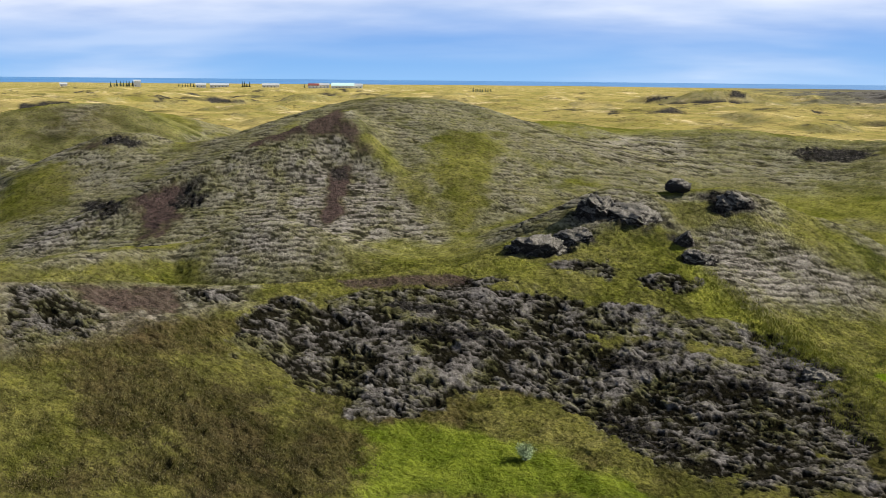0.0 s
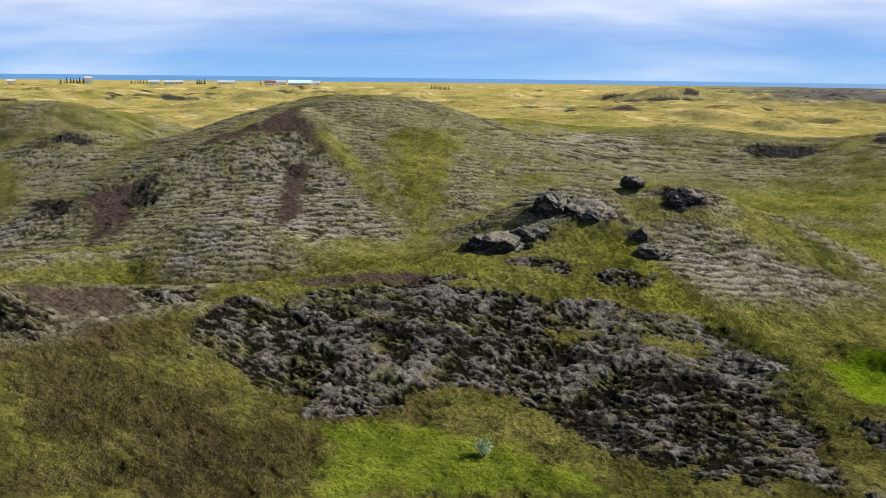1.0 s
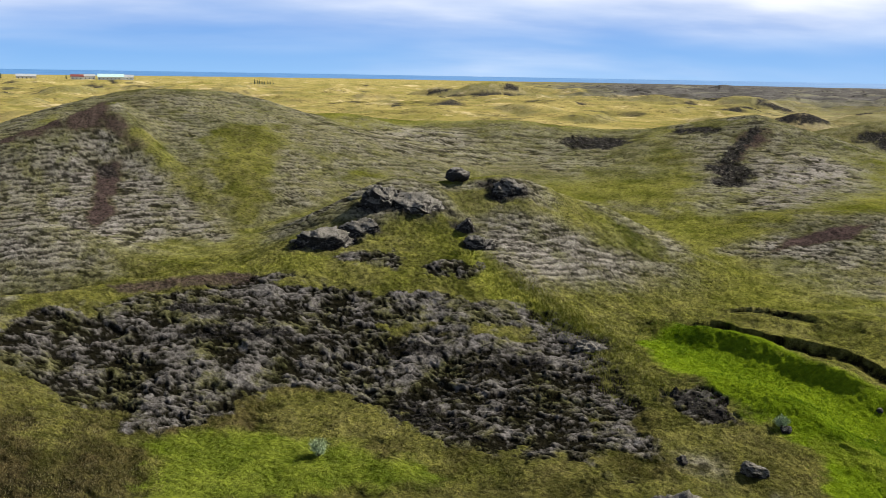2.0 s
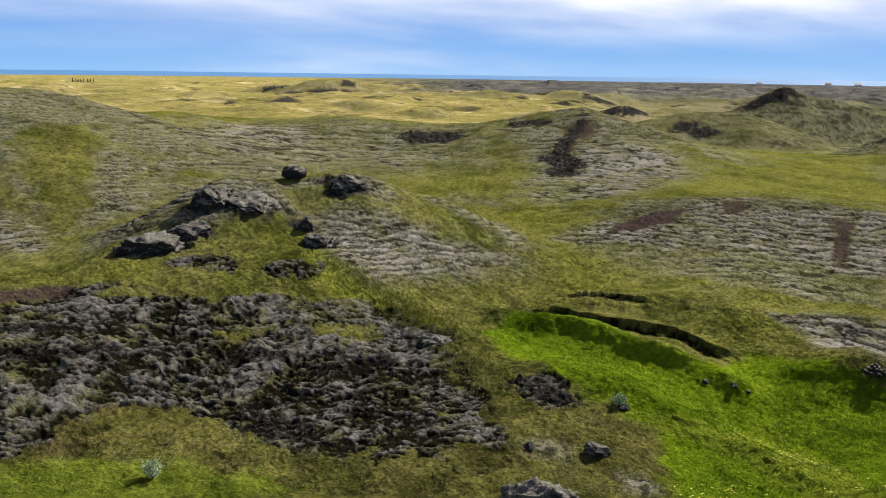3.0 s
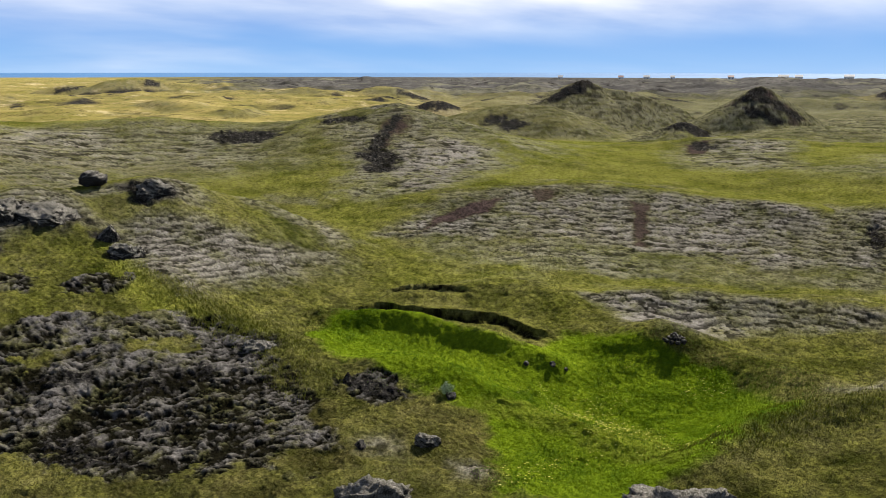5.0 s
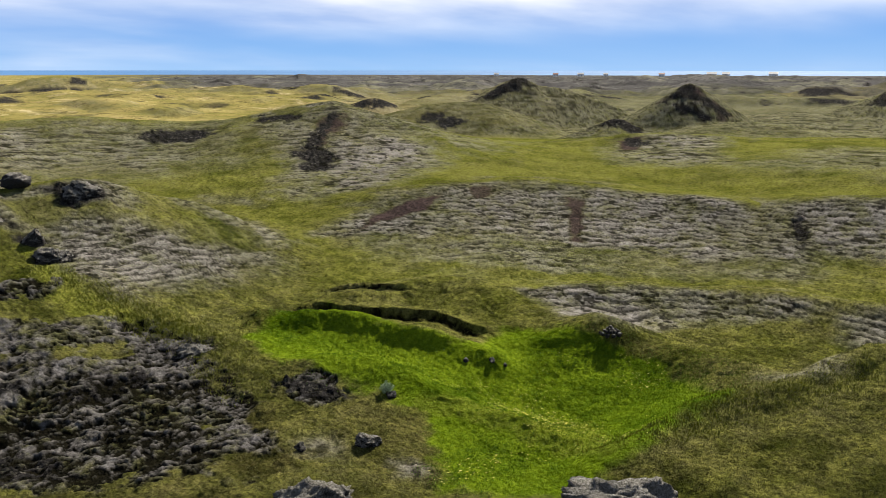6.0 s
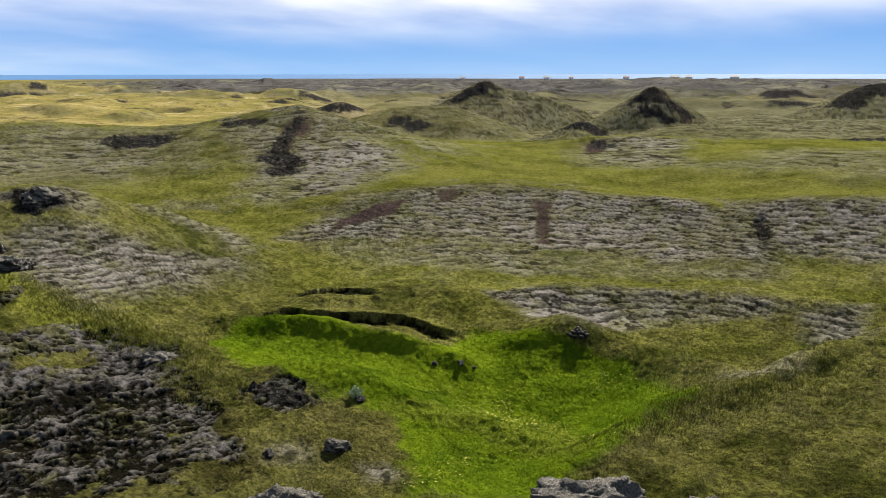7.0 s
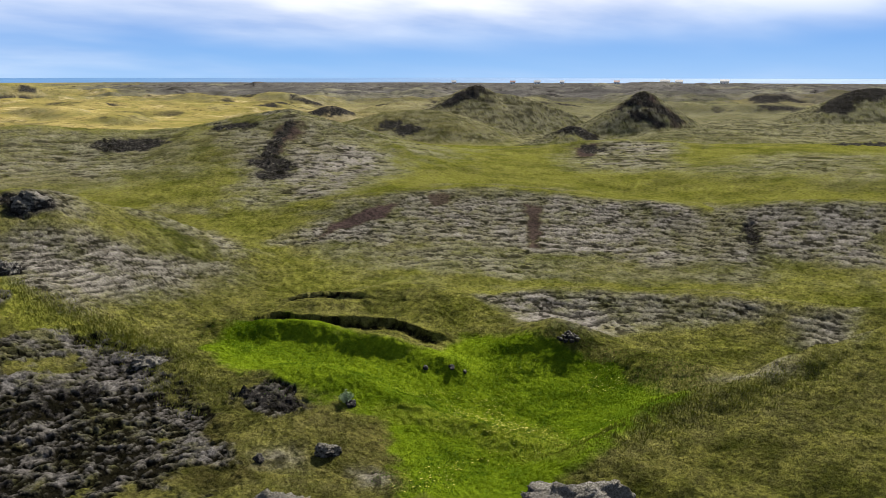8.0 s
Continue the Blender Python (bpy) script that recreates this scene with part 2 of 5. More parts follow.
    # broad moss ridge
    h = raise_ridge(h, own, 9, x, y, [(12.3, 131.7, 8.6), (18.5, 131.0, 9.6), (25.2, 127.9, 8.8), (34.0, 125.8, 9.3), (45.2, 122.3, 9.6), (54.4, 118.5, 8.9), (62.3, 114.6, 8.9), (70.1, 107.7, 10.1), (74.0, 101.3, 10.8), (76.9, 96.6, 9.6), (79.0, 90.9, 8.0), (78.5, 83.4, 6.4)],
                    0.3, 0.26, 3, 0, 6)
    # peak
    h = raise_ridge(h, own, 9, x, y, [(68.0, 109.0, 9.3), (71.2, 105.7, 10.3), (74.0, 101.3, 10.9), (76.2, 95.9, 9.9), (77.7, 89.4, 8.3), (77.7, 82.8, 6.6)],
                    0.45, 0.5, 0.8, 0, 2)
    # rocky spur of the peak
    h = raise_ridge(h, own, 9, x, y, [(74.0, 101.3, 10.7), (70.1, 98.0, 7.7), (63.8, 91.4, 4.3), (58.2, 85.6, 2.3)],
                    0.5, 0.5, 1, 0, 3)
    # plateau
    h = raise_ridge(h, own, 0, x, y, [(76.1, 84.5, 3.8), (93.6, 81.0, 3.5), (109.6, 69.4, 3.6), (119.2, 51.2, 4.4), (123.2, 33.5, 5.4), (126.6, 15.7, 6.4)],
                    0.16, 0.16, 6, 24, 5)
    # mound on the plateau
    h = raise_ridge(h, own, 0, x, y, [(102.9, 82.2, 3.5), (109.1, 79.0, 5.1), (115.2, 75.4, 5.9), (119.0, 69.2, 6.3), (122.1, 63.7, 5.9), (123.0, 57.2, 3.8)],
                    0.25, 0.3, 3, 0, 2)
    # band hill
    h = raise_ridge(h, own, 10, x, y, [(42.0, 60.5, 1.8), (45.4, 60.5, 2.7), (49.8, 61.0, 3.3), (54.7, 60.7, 4.6), (59.4, 59.0, 5.3), (64.9, 56.1, 5.3), (67.9, 52.4, 5.0), (70.5, 47.1, 4.5), (73.6, 39.9, 4.4), (75.3, 34.3, 4.0), (76.0, 29.9, 5.0), (77.6, 25.5, 5.6), (79.0, 20.4, 5.8), (80.5, 13.4, 5.9)],
                    0.22, 0.42, 1.5, 0, 2)
    # grey knoll
    h = raise_ridge(h, own, 12, x, y, [(-33.6, 49.7, 5.0), (-29.6, 52.2, 4.4), (-27.0, 54.7, 4.6), (-24.1, 57.1, 4.6), (-20.8, 59.5, 4.2), (-17.6, 60.5, 4.8), (-15.1, 61.2, 5.7), (-13.0, 61.6, 6.0), (-10.9, 61.0, 5.7), (-8.0, 60.0, 4.5), (-3.9, 57.9, 3.0)],
                    0.5, 0.5, 1.2, 0, 1.5)
    # outcrop knoll
    h = raise_ridge(h, own, 13, x, y, [(5.0, 56.8, 4.9), (8.5, 59.4, 6.1), (11.3, 62.0, 7.7), (13.7, 63.5, 8.6), (16.6, 63.9, 8.1), (18.9, 64.3, 8.2), (21.1, 64.1, 8.4), (23.7, 63.7, 8.4), (26.7, 63.1, 7.3), (29.3, 62.5, 6.5), (31.1, 61.6, 5.6)],
                    0.55, 0.52, 1.5, 0, 2)
    # near ridge
    h = raise_ridge(h, own, 14, x, y, [(-27.3, 34.5, 7.5), (-24.6, 38.3, 6.7), (-23.0, 40.4, 6.4), (-18.8, 44.2, 5.4), (-12.5, 47.4, 4.4), (-8.0, 49.4, 4.2), (-3.1, 50.9, 4.4), (1.8, 53.0, 4.3), (7.1, 55.6, 4.3), (12.5, 58.7, 4.6)],
                    0.6, 0.3, 1, 0, 1.5)
    # near face
    h = raise_ridge(h, own, 14, x, y, [(4.5, 52.8, 4.1), (10.5, 52.5, 4.4), (14.9, 51.9, 4.6), (17.3, 52.2, 4.5)],
                    0.1, 0.42, 1.5, 0, 2)
    # spur
    h = raise_ridge(h, own, 14, x, y, [(18.4, 61.6, 4.9), (18.7, 57.3, 3.3), (19.4, 53.4, 2.4), (20.3, 49.9, 1.9), (21.5, 45.6, 1.4), (22.8, 41.6, 1.1)],
                    0.45, 0.4, 0.8, 0, 1.5)
    # spur foot
    h = raise_ridge(h, own, 0, x, y, [(21.7, 42.1, 1.0), (23.5, 36.5, 0.6), (24.8, 32.6, 0.3), (25.2, 27.7, 0.1), (23.9, 24.8, -0.1)],
                    0.32, 0.22, 1.5, 0, 1.5)
    # moss berm
    h = raise_ridge(h, own, 15, x, y, [(40.4, 42.6, -0.1), (44.1, 38.7, 0.9), (47.2, 34.8, 1.4), (49.5, 31.5, 1.7), (53.2, 24.7, 1.9), (54.8, 19.5, 2.1), (55.1, 16.7, 2.0), (55.9, 13.9, 2.3), (56.6, 10.1, 2.5)],
                    0.45, 0.42, 0.8, 0, 0.8)
    # grass mound
    h = raise_ridge(h, own, 16, x, y, [(25.3, 44.9, -0.2), (29.5, 45.9, 0.4), (33.2, 45.8, 0.6), (36.7, 44.4, 0.6), (40.1, 42.1, 1.0), (42.1, 37.9, 1.1), (41.3, 34.2, 0.9), (40.5, 30.3, 0.6)],
                    0.3, 0.3, 1, 0, 1)
    # lush bank
    h = raise_ridge(h, own, 0, x, y, [(27.2, 44.3, 0.2), (29.1, 42.6, 0.6), (30.2, 41.2, 0.7), (31.3, 39.1, 0.6), (32.2, 36.4, 0.2), (33.4, 33.3, -0.1)],
                    0.5, 0.35, 0.8, 0, 0.6)
    # hollow swell
    h = raise_ridge(h, own, 0, x, y, [(25.5, 34.8, 0.7), (27.1, 32.9, 0.7), (28.3, 30.6, 0.4), (28.9, 27.1, 0.5), (29.6, 23.3, 0.4)],
                    0.3, 0.25, 0.8, 0, 0.5)
    # cairn mound
    h = raise_ridge(h, own, 17, x, y, [(39.4, 30.3, 0.4), (40.8, 29.3, 0.8), (41.7, 28.0, 0.9), (41.8, 26.0, 0.6), (41.2, 23.0, 0.5), (40.6, 18.6, 0.9)],
                    0.35, 0.35, 0.8, 0, 1)
    # near mound
    h = raise_ridge(h, own, 18, x, y, [(28.5, 18.0, 0.9), (31.3, 18.1, 0.9), (35.6, 17.6, 1.2), (38.7, 15.4, 1.7), (41.2, 14.4, 2.2), (43.8, 12.9, 2.8), (46.2, 11.5, 3.3), (48.8, 8.7, 4.0), (51.3, 4.5, 4.9)],
                    0.55, 0.16, 0.8, 0, 1)
    # pyramid-shaped hill with a flat front
    h = raise_facets(h, own, 11, x, y, [((-11.2, 86.3, 13.8), (-38.9, 68.8, 2.6), (2.8, 70.9, 1.0)),
                     ((-11.2, 86.3, 13.8), (2.8, 70.9, 1.0), (8.5, 94.0, 1.0)),
                     ((-11.2, 86.3, 13.8), (-38.9, 68.8, 2.6), (-35.0, 96.0, 0.0))])
    # the green hollow
    h = h - 1.5 * np.exp(-(((x - 31.5) / 7.5) ** 2 + ((y - 25.5) / 6.5) ** 2))
    h = swell(h, x, y, [(27.1, 44.4, 0), (29.1, 42.6, 0), (30.2, 41.2, 0), (31.3, 39.1, 0), (32.2, 36.4, 0), (33.4, 33.3, 0), (34.1, 31.1, 0)], 0.85, 1.15)
    h = swell(h, x, y, [(25.2, 35.3, 0), (27.1, 32.9, 0), (28.3, 30.6, 0), (28.9, 27.1, 0), (29.6, 23.3, 0)], 0.75, 1.7)
    h = swell(h, x, y, [(40.9, 29.1, 0), (41.4, 27.4, 0)], 0.9, 2.0)
    h = swell(h, x, y, [(34.7, 44.7, 0), (38.2, 43.2, 0), (41.6, 41.4, 0)], 0.5, 1.8)
    h = swell(h, x, y, [(29.1, 17.9, 0), (31.4, 17.9, 0), (35.6, 17.6, 0), (38.7, 15.4, 0), (41.2, 14.4, 0), (43.8, 12.9, 0), (46.2, 11.5, 0), (48.8, 8.7, 0)], 0.7, 2.4)
    h = swell(h, x, y, [(41.2, 23.0, 0), (40.6, 18.6, 0)], 0.7, 1.6)
    # banks of black earth under a grass lip
    h = cut_bank(h, x, y, [(28.3, 44.3, 0), (30.0, 45.0, 0), (31.7, 44.4, 0), (32.3, 43.1, 0), (34.1, 41.4, 0), (36.0, 39.1, 0), (36.6, 36.4, 0), (36.7, 34.2, 0)], 0.45, 1.7)
    h = cut_bank(h, x, y, [(33.9, 46.6, 0), (35.3, 45.5, 0), (36.6, 44.5, 0), (37.5, 43.1, 0)], 0.25, 1.4)
    # the land flattens towards the coast
    far = step(1100, 1700, r)
    h = h * (1 - 0.9 * far) + 0.1 * far
    # the coast
    h = h - step(1850, 2150, r + (fbm(x, y, 400.0, 4, 40) - 0.5) * 500) * 9
    return h, own


# what grows or lies where: strips (x, y to x, y, half width)
ROCK = (
    (70.7, 96.4, 65.5, 92.3, 0.8), (64.5, 91.5, 60, 86.9, 1), (59.2, 85.2, 55.4, 79.1, 2), (49.5, 108.8, 55.7, 107.7, 1.8),
    (65.2, 106.8, 66.8, 101.3, 1.5), (50.6, 110, 55.9, 109.9, 2), (-24.6, 74.4, -22.8, 73.9, 0.8), (-35.8, 80.4, -30.7, 73.1, 1),
    (-38.4, 94.4, -36.7, 94.1, 1.2), (8.9, 35.6, 10.7, 35.1, 0.9), (8.8, 37.8, 9.6, 36.2, 0.7), (13.5, 40.3, 16.6, 40.4, 0.8),
    (8.8, 42.7, 11.6, 42.3, 0.5), (-2.9, 47.1, 1.6, 46.4, 0.5), (-2, 44.2, 3.2, 44.3, 0.5), (22.4, 34.8, 23.6, 32.4, 0.8),
    (111.4, 72.9, 109.5, 70.6, 1.6), (138.4, 42.9, 139.7, 37.5, 3), (71.4, 29.5, 68.2, 27.6, 0.6), (59.5, 83.1, 56.2, 79.5, 1.5),
    (187.8, 166.2, 192.7, 167.1, 3), (182, 170.2, 189, 167.2, 3), (203.2, 120.4, 208.7, 118.4, 2), (206.3, 115.1, 206.9, 106.6, 2),
    (307, 96, 314.9, 85.7, 8), (200.4, 115.1, 200.2, 109.7, 2.5), (157.5, 107.8, 157.1, 103.7, 3), (141.2, 150.5, 141.5, 144.7, 3),
    (183.7, 236.3, 192, 229.6, 4), (176, 545, 196, 538, 7), (150, 590, 158, 585, 5),
)
BANK = (
    (28.4, 43.9, 30.2, 44.6, 0.36), (29.9, 44.5, 31.6, 44.0, 0.36), (31.3, 44.3, 31.9, 42.9, 0.36), (32.0, 42.8, 33.8, 41.1, 0.36),
    (33.7, 41.1, 35.7, 38.8, 0.36), (35.6, 39.0, 36.2, 36.4, 0.36), (36.2, 36.4, 36.2, 34.2, 0.36),
    (33.7, 46.3, 35.2, 45.3, 0.13), (35.2, 45.3, 36.4, 44.3, 0.13), (36.4, 44.4, 37.3, 42.9, 0.13),
)
CRAG = (
    (5.7, 55.9, 7.5, 55.9, 1.54), (8.8, 57.1, 10, 57.1, 1.03), (11.1, 59.9, 12.5, 59.9, 1.25), (13.5, 59, 15.1, 59, 1.45),
    (21.4, 61.4, 22.8, 61.4, 1.33), (17, 56.9, 17.8, 56.9, 0.63), (17.3, 54.2, 18.3, 54.2, 0.86), (20.2, 41.5, 21.2, 41.5, 0.91),
)
LUSH = (
    (27, 42.7, 30.7, 35.2, 2.5), (25.6, 34.9, 31.4, 30.3, 2.5), (28.1, 27.1, 36, 26.3, 3), (35.6, 30.3, 39.1, 26.6, 2.5),
    (31.3, 21.2, 31.5, 26.7, 2.5), (36.3, 24.6, 38.2, 18.9, 2.2), (24.7, 22.4, 28.4, 22.3, 2.2), (39.6, 25, 39.4, 19.6, 1.6),
    (25.7, 25.5, 25.7, 23.3, 1.5), (22.7, 23.8, 23.1, 22.2, 1.2), (27.2, 43.7, 28.7, 42.1, 0.8),
)
BROWN = (
    (-17.6, 32.6, -10.4, 38.7, 3), (-15.7, 28.7, -7.7, 33.8, 3.5), (-14.3, 25.8, -6.7, 29, 2.5), (-5.4, 32.1, -3.7, 30, 1.5),
    (-8.4, 37.3, -6.7, 37.1, 1.5), (-10.7, 56.1, -7.5, 56.1, 1.5),
)
BRIGHT = (
    (16.6, 51.8, 18.2, 48.1, 1), (17.9, 48.4, 20.2, 45, 1.3), (20.1, 45.5, 21.6, 40.9, 1.4), (29.9, 18.4, 34.1, 16.9, 1.2),
    (34.5, 17.1, 37.1, 14.7, 1.2), (37.6, 14.7, 41.6, 12.5, 1.2), (18.4, 47.9, 22.4, 43.7, 1.4), (17.3, 51.1, 19.1, 47.5, 0.8),
    (19.4, 47.5, 20.9, 44.3, 1), (20.8, 44, 21.5, 41.3, 1), (21.1, 39.2, 20.7, 36.1, 1.5), (0.6, 52.3, 4.5, 52.9, 0.8),
    (21.6, 44.1, 19.7, 46.5, 1), (29.9, 20.2, 31.5, 17.7, 1.2), (17.2, 53.2, 16.4, 57.9, 0.9),
)
# outlines of what covers the ground, hill by hill: cover, share, frayed edge in metres, corners (x, y)
LEFT_HILL = (
    ("grass", 0.75, 3, (-84, 128), (-63, 140), (-42, 141), (-38, 124), (-58, 112), (-82, 116)),
    ("brown", 0.6, 2, (-70.1, 127.8), (-66.5, 131.5), (-57.2, 135.8), (-50, 133.6), (-45, 132.1), (-56.7, 121.1), (-66, 119.6)),
    ("moss", 0.55, 2, (-63.5, 133), (-57.8, 137.2), (-55.6, 124.9), (-60.5, 124.2)),
)
SADDLE_RIDGE = (
    ("moss", 0.6, 1.5, (-48, 93.7), (-41.7, 93.4), (-38.4, 96), (-32.6, 95.7), (-23.8, 87.7), (-28.8, 89.7), (-34, 88.1), (-38.7, 87.4)),
    ("moss", 0.8, 1.2, (-41.7, 93.4), (-38.4, 96), (-35.9, 94.5), (-37.6, 91.2)),
    ("soil", 0.8, 1, (-41.7, 93.4), (-39.2, 95.6), (-37.4, 95.3), (-38.4, 92.4)),
    ("grass", 1, 2, (-53.7, 96.7), (-43.9, 89.3), (-38.4, 85.2), (-41.3, 79.7), (-43.9, 78.1)),
)
PYRAMID = (
    ("moss", 1, 1.2, (-39.2, 69.1), (-38.7, 74.4), (-35.9, 79.3), (-30, 75.9), (-28.4, 72.9), (-26.4, 67.4), (-32.7, 68.3), (-36.8, 67.5)),
    ("moss", 1, 1.2, (-23, 67.5), (-24.6, 73.2), (-23.7, 75.9), (-18.9, 80.1), (-14.3, 83), (-10.8, 85.6), (-8.5, 83.4), (-5.4, 79.5), (-2.4, 73.7), (-0.2, 66.5), (-4.5, 66.5), (-9.6, 59.7), (-15.5, 59)),
    ("moss", 0.4, 2, (-23, 67.5), (-9.6, 59.7), (-0.2, 66.5), (-7.8, 59), (-15.4, 58.8)),
    ("soil", 0.9, 0.6, (-19.3, 80.6), (-19.4, 90.7), (-14.4, 83.8), (-13.9, 96.7), (-12.6, 98.1), (-10.1, 84.7), (-7.6, 82.8), (-6.7, 81.4), (-8.4, 81.7), (-10.9, 83.5), (-14.2, 82.6), (-18, 81.4)),
    ("soil", 0.95, 0.8, (-29.8, 74.7), (-26, 75.5), (-23.7, 75.9), (-24.2, 74.8), (-24.2, 71.1), (-24.1, 67.1), (-26.9, 67.7), (-27.3, 71.4), (-28.4, 72.9)),
    ("soil", 0.95, 0.6, (-11.3, 79.3), (-9.7, 79.5), (-9.1, 77.6), (-9.6, 74.8), (-8.9, 71.3), (-10.2, 68.7), (-11, 70.1), (-10.8, 74)),
)
PYRAMID_ROCK = (
    ("rock", 0.8, 0.5, (-35.7, 80.1), (-33.7, 81), (-30.9, 72.7), (-32.6, 73.5)),
    ("rock", 0.8, 0.5, (-25.1, 75.9), (-23, 76.9), (-23.1, 75.2), (-24.5, 74.9)),
    ("rock", 0.7, 0.5, (-19.7, 78.5), (-17.7, 79.9), (-17.7, 78.4), (-19.2, 77.5)),
    ("rock", 0.8, 0.4, (-11.1, 79.1), (-10, 79.5), (-9.5, 78), (-10.7, 77.7)),
    ("grass", 0.9, 1.5, (-8.5, 83.4), (-5.7, 85.1), (0.8, 69.8), (-2.4, 74.3), (-6, 80.6)),
)
DOME = (
    ("moss", 0.75, 2.5, (-14, 99), (-5, 105.5), (4, 110.5), (11, 115), (9, 107), (0, 99), (-7, 95)),
    ("brown", 0.4, 3, (-12, 100), (-5, 105), (3, 109), (0, 103), (-6, 99)),
)
GREY_KNOLL = (
    ("moss", 1, 0.7, (-17.2, 59.1), (-14.9, 60.4), (-12.8, 60.9), (-10.6, 60.4), (-8.4, 58.7), (-7.1, 56.3), (-11.3, 54.7), (-15.8, 55.1), (-17.3, 56.2)),
    ("moss", 0.9, 0.6, (-27.9, 52.5), (-26.4, 54.2), (-23.8, 56.5), (-22.2, 57.1), (-23.9, 54.6), (-26.9, 52.8)),
    ("brown", 0.6, 1, (-9.6, 59.4), (-6.9, 58.6), (-3.9, 56.8), (-6.6, 55.9), (-8, 57.4)),
    ("grass", 1, 0.8, (-25.6, 53.1), (-22, 56.9), (-17.8, 58.2), (-16.9, 55.6), (-21.5, 54.3), (-28.7, 50.4), (-29, 51)),
)
NEAR_CREST = (
    ("moss", 0.9, 0.5, (-22.8, 39.9), (-19.7, 42.7), (-15.9, 45.2), (-11.8, 47.3), (-11.4, 45.4), (-14.2, 42.7), (-16.4, 38.2), (-17.7, 35.1), (-19.2, 33)),
    ("tuft", 0.8, 0.4, (-22.7, 39.8), (-20.5, 41.7), (-18, 40), (-16.6, 38.6), (-17.7, 35.1), (-19.4, 33.4)),
    ("tuft", 0.8, 0.3, (-15.3, 45.1), (-12.1, 47), (-11.9, 45.3), (-13.8, 43.5)),
    ("soil", 0.8, 0.5, (-20.6, 41.9), (-15.5, 44.9), (-14.3, 43.1), (-16.9, 40.1), (-18.8, 40.6)),
    ("soil", 0.85, 0.4, (-6.7, 50), (1.4, 51.6), (1.7, 50.7), (-2.3, 49.3), (-6.2, 48.9)),
    ("grass", 0.8, 0.5, (-11.5, 47.4), (-6.9, 49.3), (-5.7, 47.9), (-9.6, 46.2), (-11.3, 45.2)),
)
NEAR_BROWN = (
    ("brown", 0.95, 1, (-19.2, 33), (-17.3, 36.9), (-14.2, 41.8), (-11.6, 43.5), (-9.2, 39.6), (-5.7, 37.9), (-4.3, 35), (-5.4, 32.3), (-7.5, 27.8), (-15, 24.8)),
    ("tuft", 0.4, 1, (-11.4, 40.4), (-10.7, 44), (-7.1, 43.1), (-4.4, 36.1), (-6, 36.3), (-8.9, 38.3)),
    ("lush", 0.55, 0.8, (-3.5, 35), (1.3, 36.2), (5.7, 34.3), (8, 31.7), (8.7, 30.3), (-3.2, 29.3)),
    ("brown", 0.5, 0.7, (-7, 31.5), (-4.7, 34.6), (-3.3, 33), (-3.2, 29.3), (-7.4, 28)),
)
NEAR_FACE = (
    ("tuft", 1, 0.6, (-11.5, 40.6), (-11, 45.1), (-3, 49), (3.2, 50.9), (7.8, 49.2), (15.3, 46.8), (20.1, 45.5), (20.7, 43), (20.6, 40), (19.5, 36.3), (15.2, 31.9), (11.5, 31.8), (9.1, 33.9), (8.2, 36), (5.9, 39.5), (2.1, 40.1), (-1.1, 36.7), (-4.4, 35.9), (-5.5, 38.6), (-8.9, 39.6)),
    ("tuft", 0.9, 0.5, (12.1, 51.1), (16.6, 51.8), (16.3, 49.1), (12.6, 49.8)),
    ("tuft", 0.7, 0.5, (7.5, 53), (10.4, 54.3), (12.3, 51.9), (10.8, 50.2), (7.7, 51)),
    ("grass", 0.7, 0.4, (2.4, 50.1), (8.2, 52.3), (10.2, 50.6), (16.2, 48.6), (18.9, 47.1), (15.4, 47), (9.2, 49), (5.3, 49.3)),
    ("grass", 0.6, 0.4, (8.9, 45), (13.3, 45.3), (17.9, 44.1), (17.7, 42.7), (12.8, 43.5), (9, 43.8)),
)
NEAR_EDGE = (
    ("tuft", 0.55, 0.9, (20.3, 38.4), (21.0, 34.9), (18.5, 29.8), (15.2, 28.3), (12.4, 29.8), (11.2, 33.8), (16.0, 33.7)),
)
SPUR = (
    ("bright", 0.9, 0.5, (16.9, 57.1), (17.2, 53.2), (18.1, 49), (19.6, 47.1), (21.2, 44.3), (22.2, 41.5), (20.3, 41.4), (19.3, 44.4), (16.4, 45.8), (15.6, 49.6)),
    ("grass", 0.9, 0.5, (11.3, 57), (15.3, 58.5), (17, 57.5), (16, 50.4), (15.3, 51.8), (11.4, 53)),
    ("bright", 0.5, 0.6, (-0.9, 52.3), (4.5, 53.2), (7.6, 53.9), (6.7, 52.1), (2.5, 51.6)),
)
OUTCROP_KNOLL = (
    ("moss", 0.9, 0.6, (8.7, 59.2), (10.8, 62.2), (13.1, 62.7), (16.2, 62.3), (16, 59.5), (11.4, 57.5)),
    ("moss", 0.9, 0.5, (5, 55.1), (6.3, 57.9), (10.2, 57.9), (10.4, 56.7), (6.9, 54.6)),
    ("moss", 0.9, 0.6, (19.8, 62.5), (22.6, 63.1), (25, 62.1), (26.1, 60.4), (23.3, 59.9), (20.2, 61)),
    ("moss", 1, 0.8, (18.1, 58.3), (21.7, 58.8), (25.3, 57.2), (31.6, 58.7), (31.9, 56.7), (30.2, 53.4), (24.6, 50.4), (19.9, 48.5), (18.3, 51.2)),
    ("grass", 0.9, 1, (16.1, 61.9), (19.3, 62.4), (22, 59.7), (26.2, 59.4), (30.5, 59.2), (25.5, 57.6), (21, 59.1), (17.6, 59.2)),
)
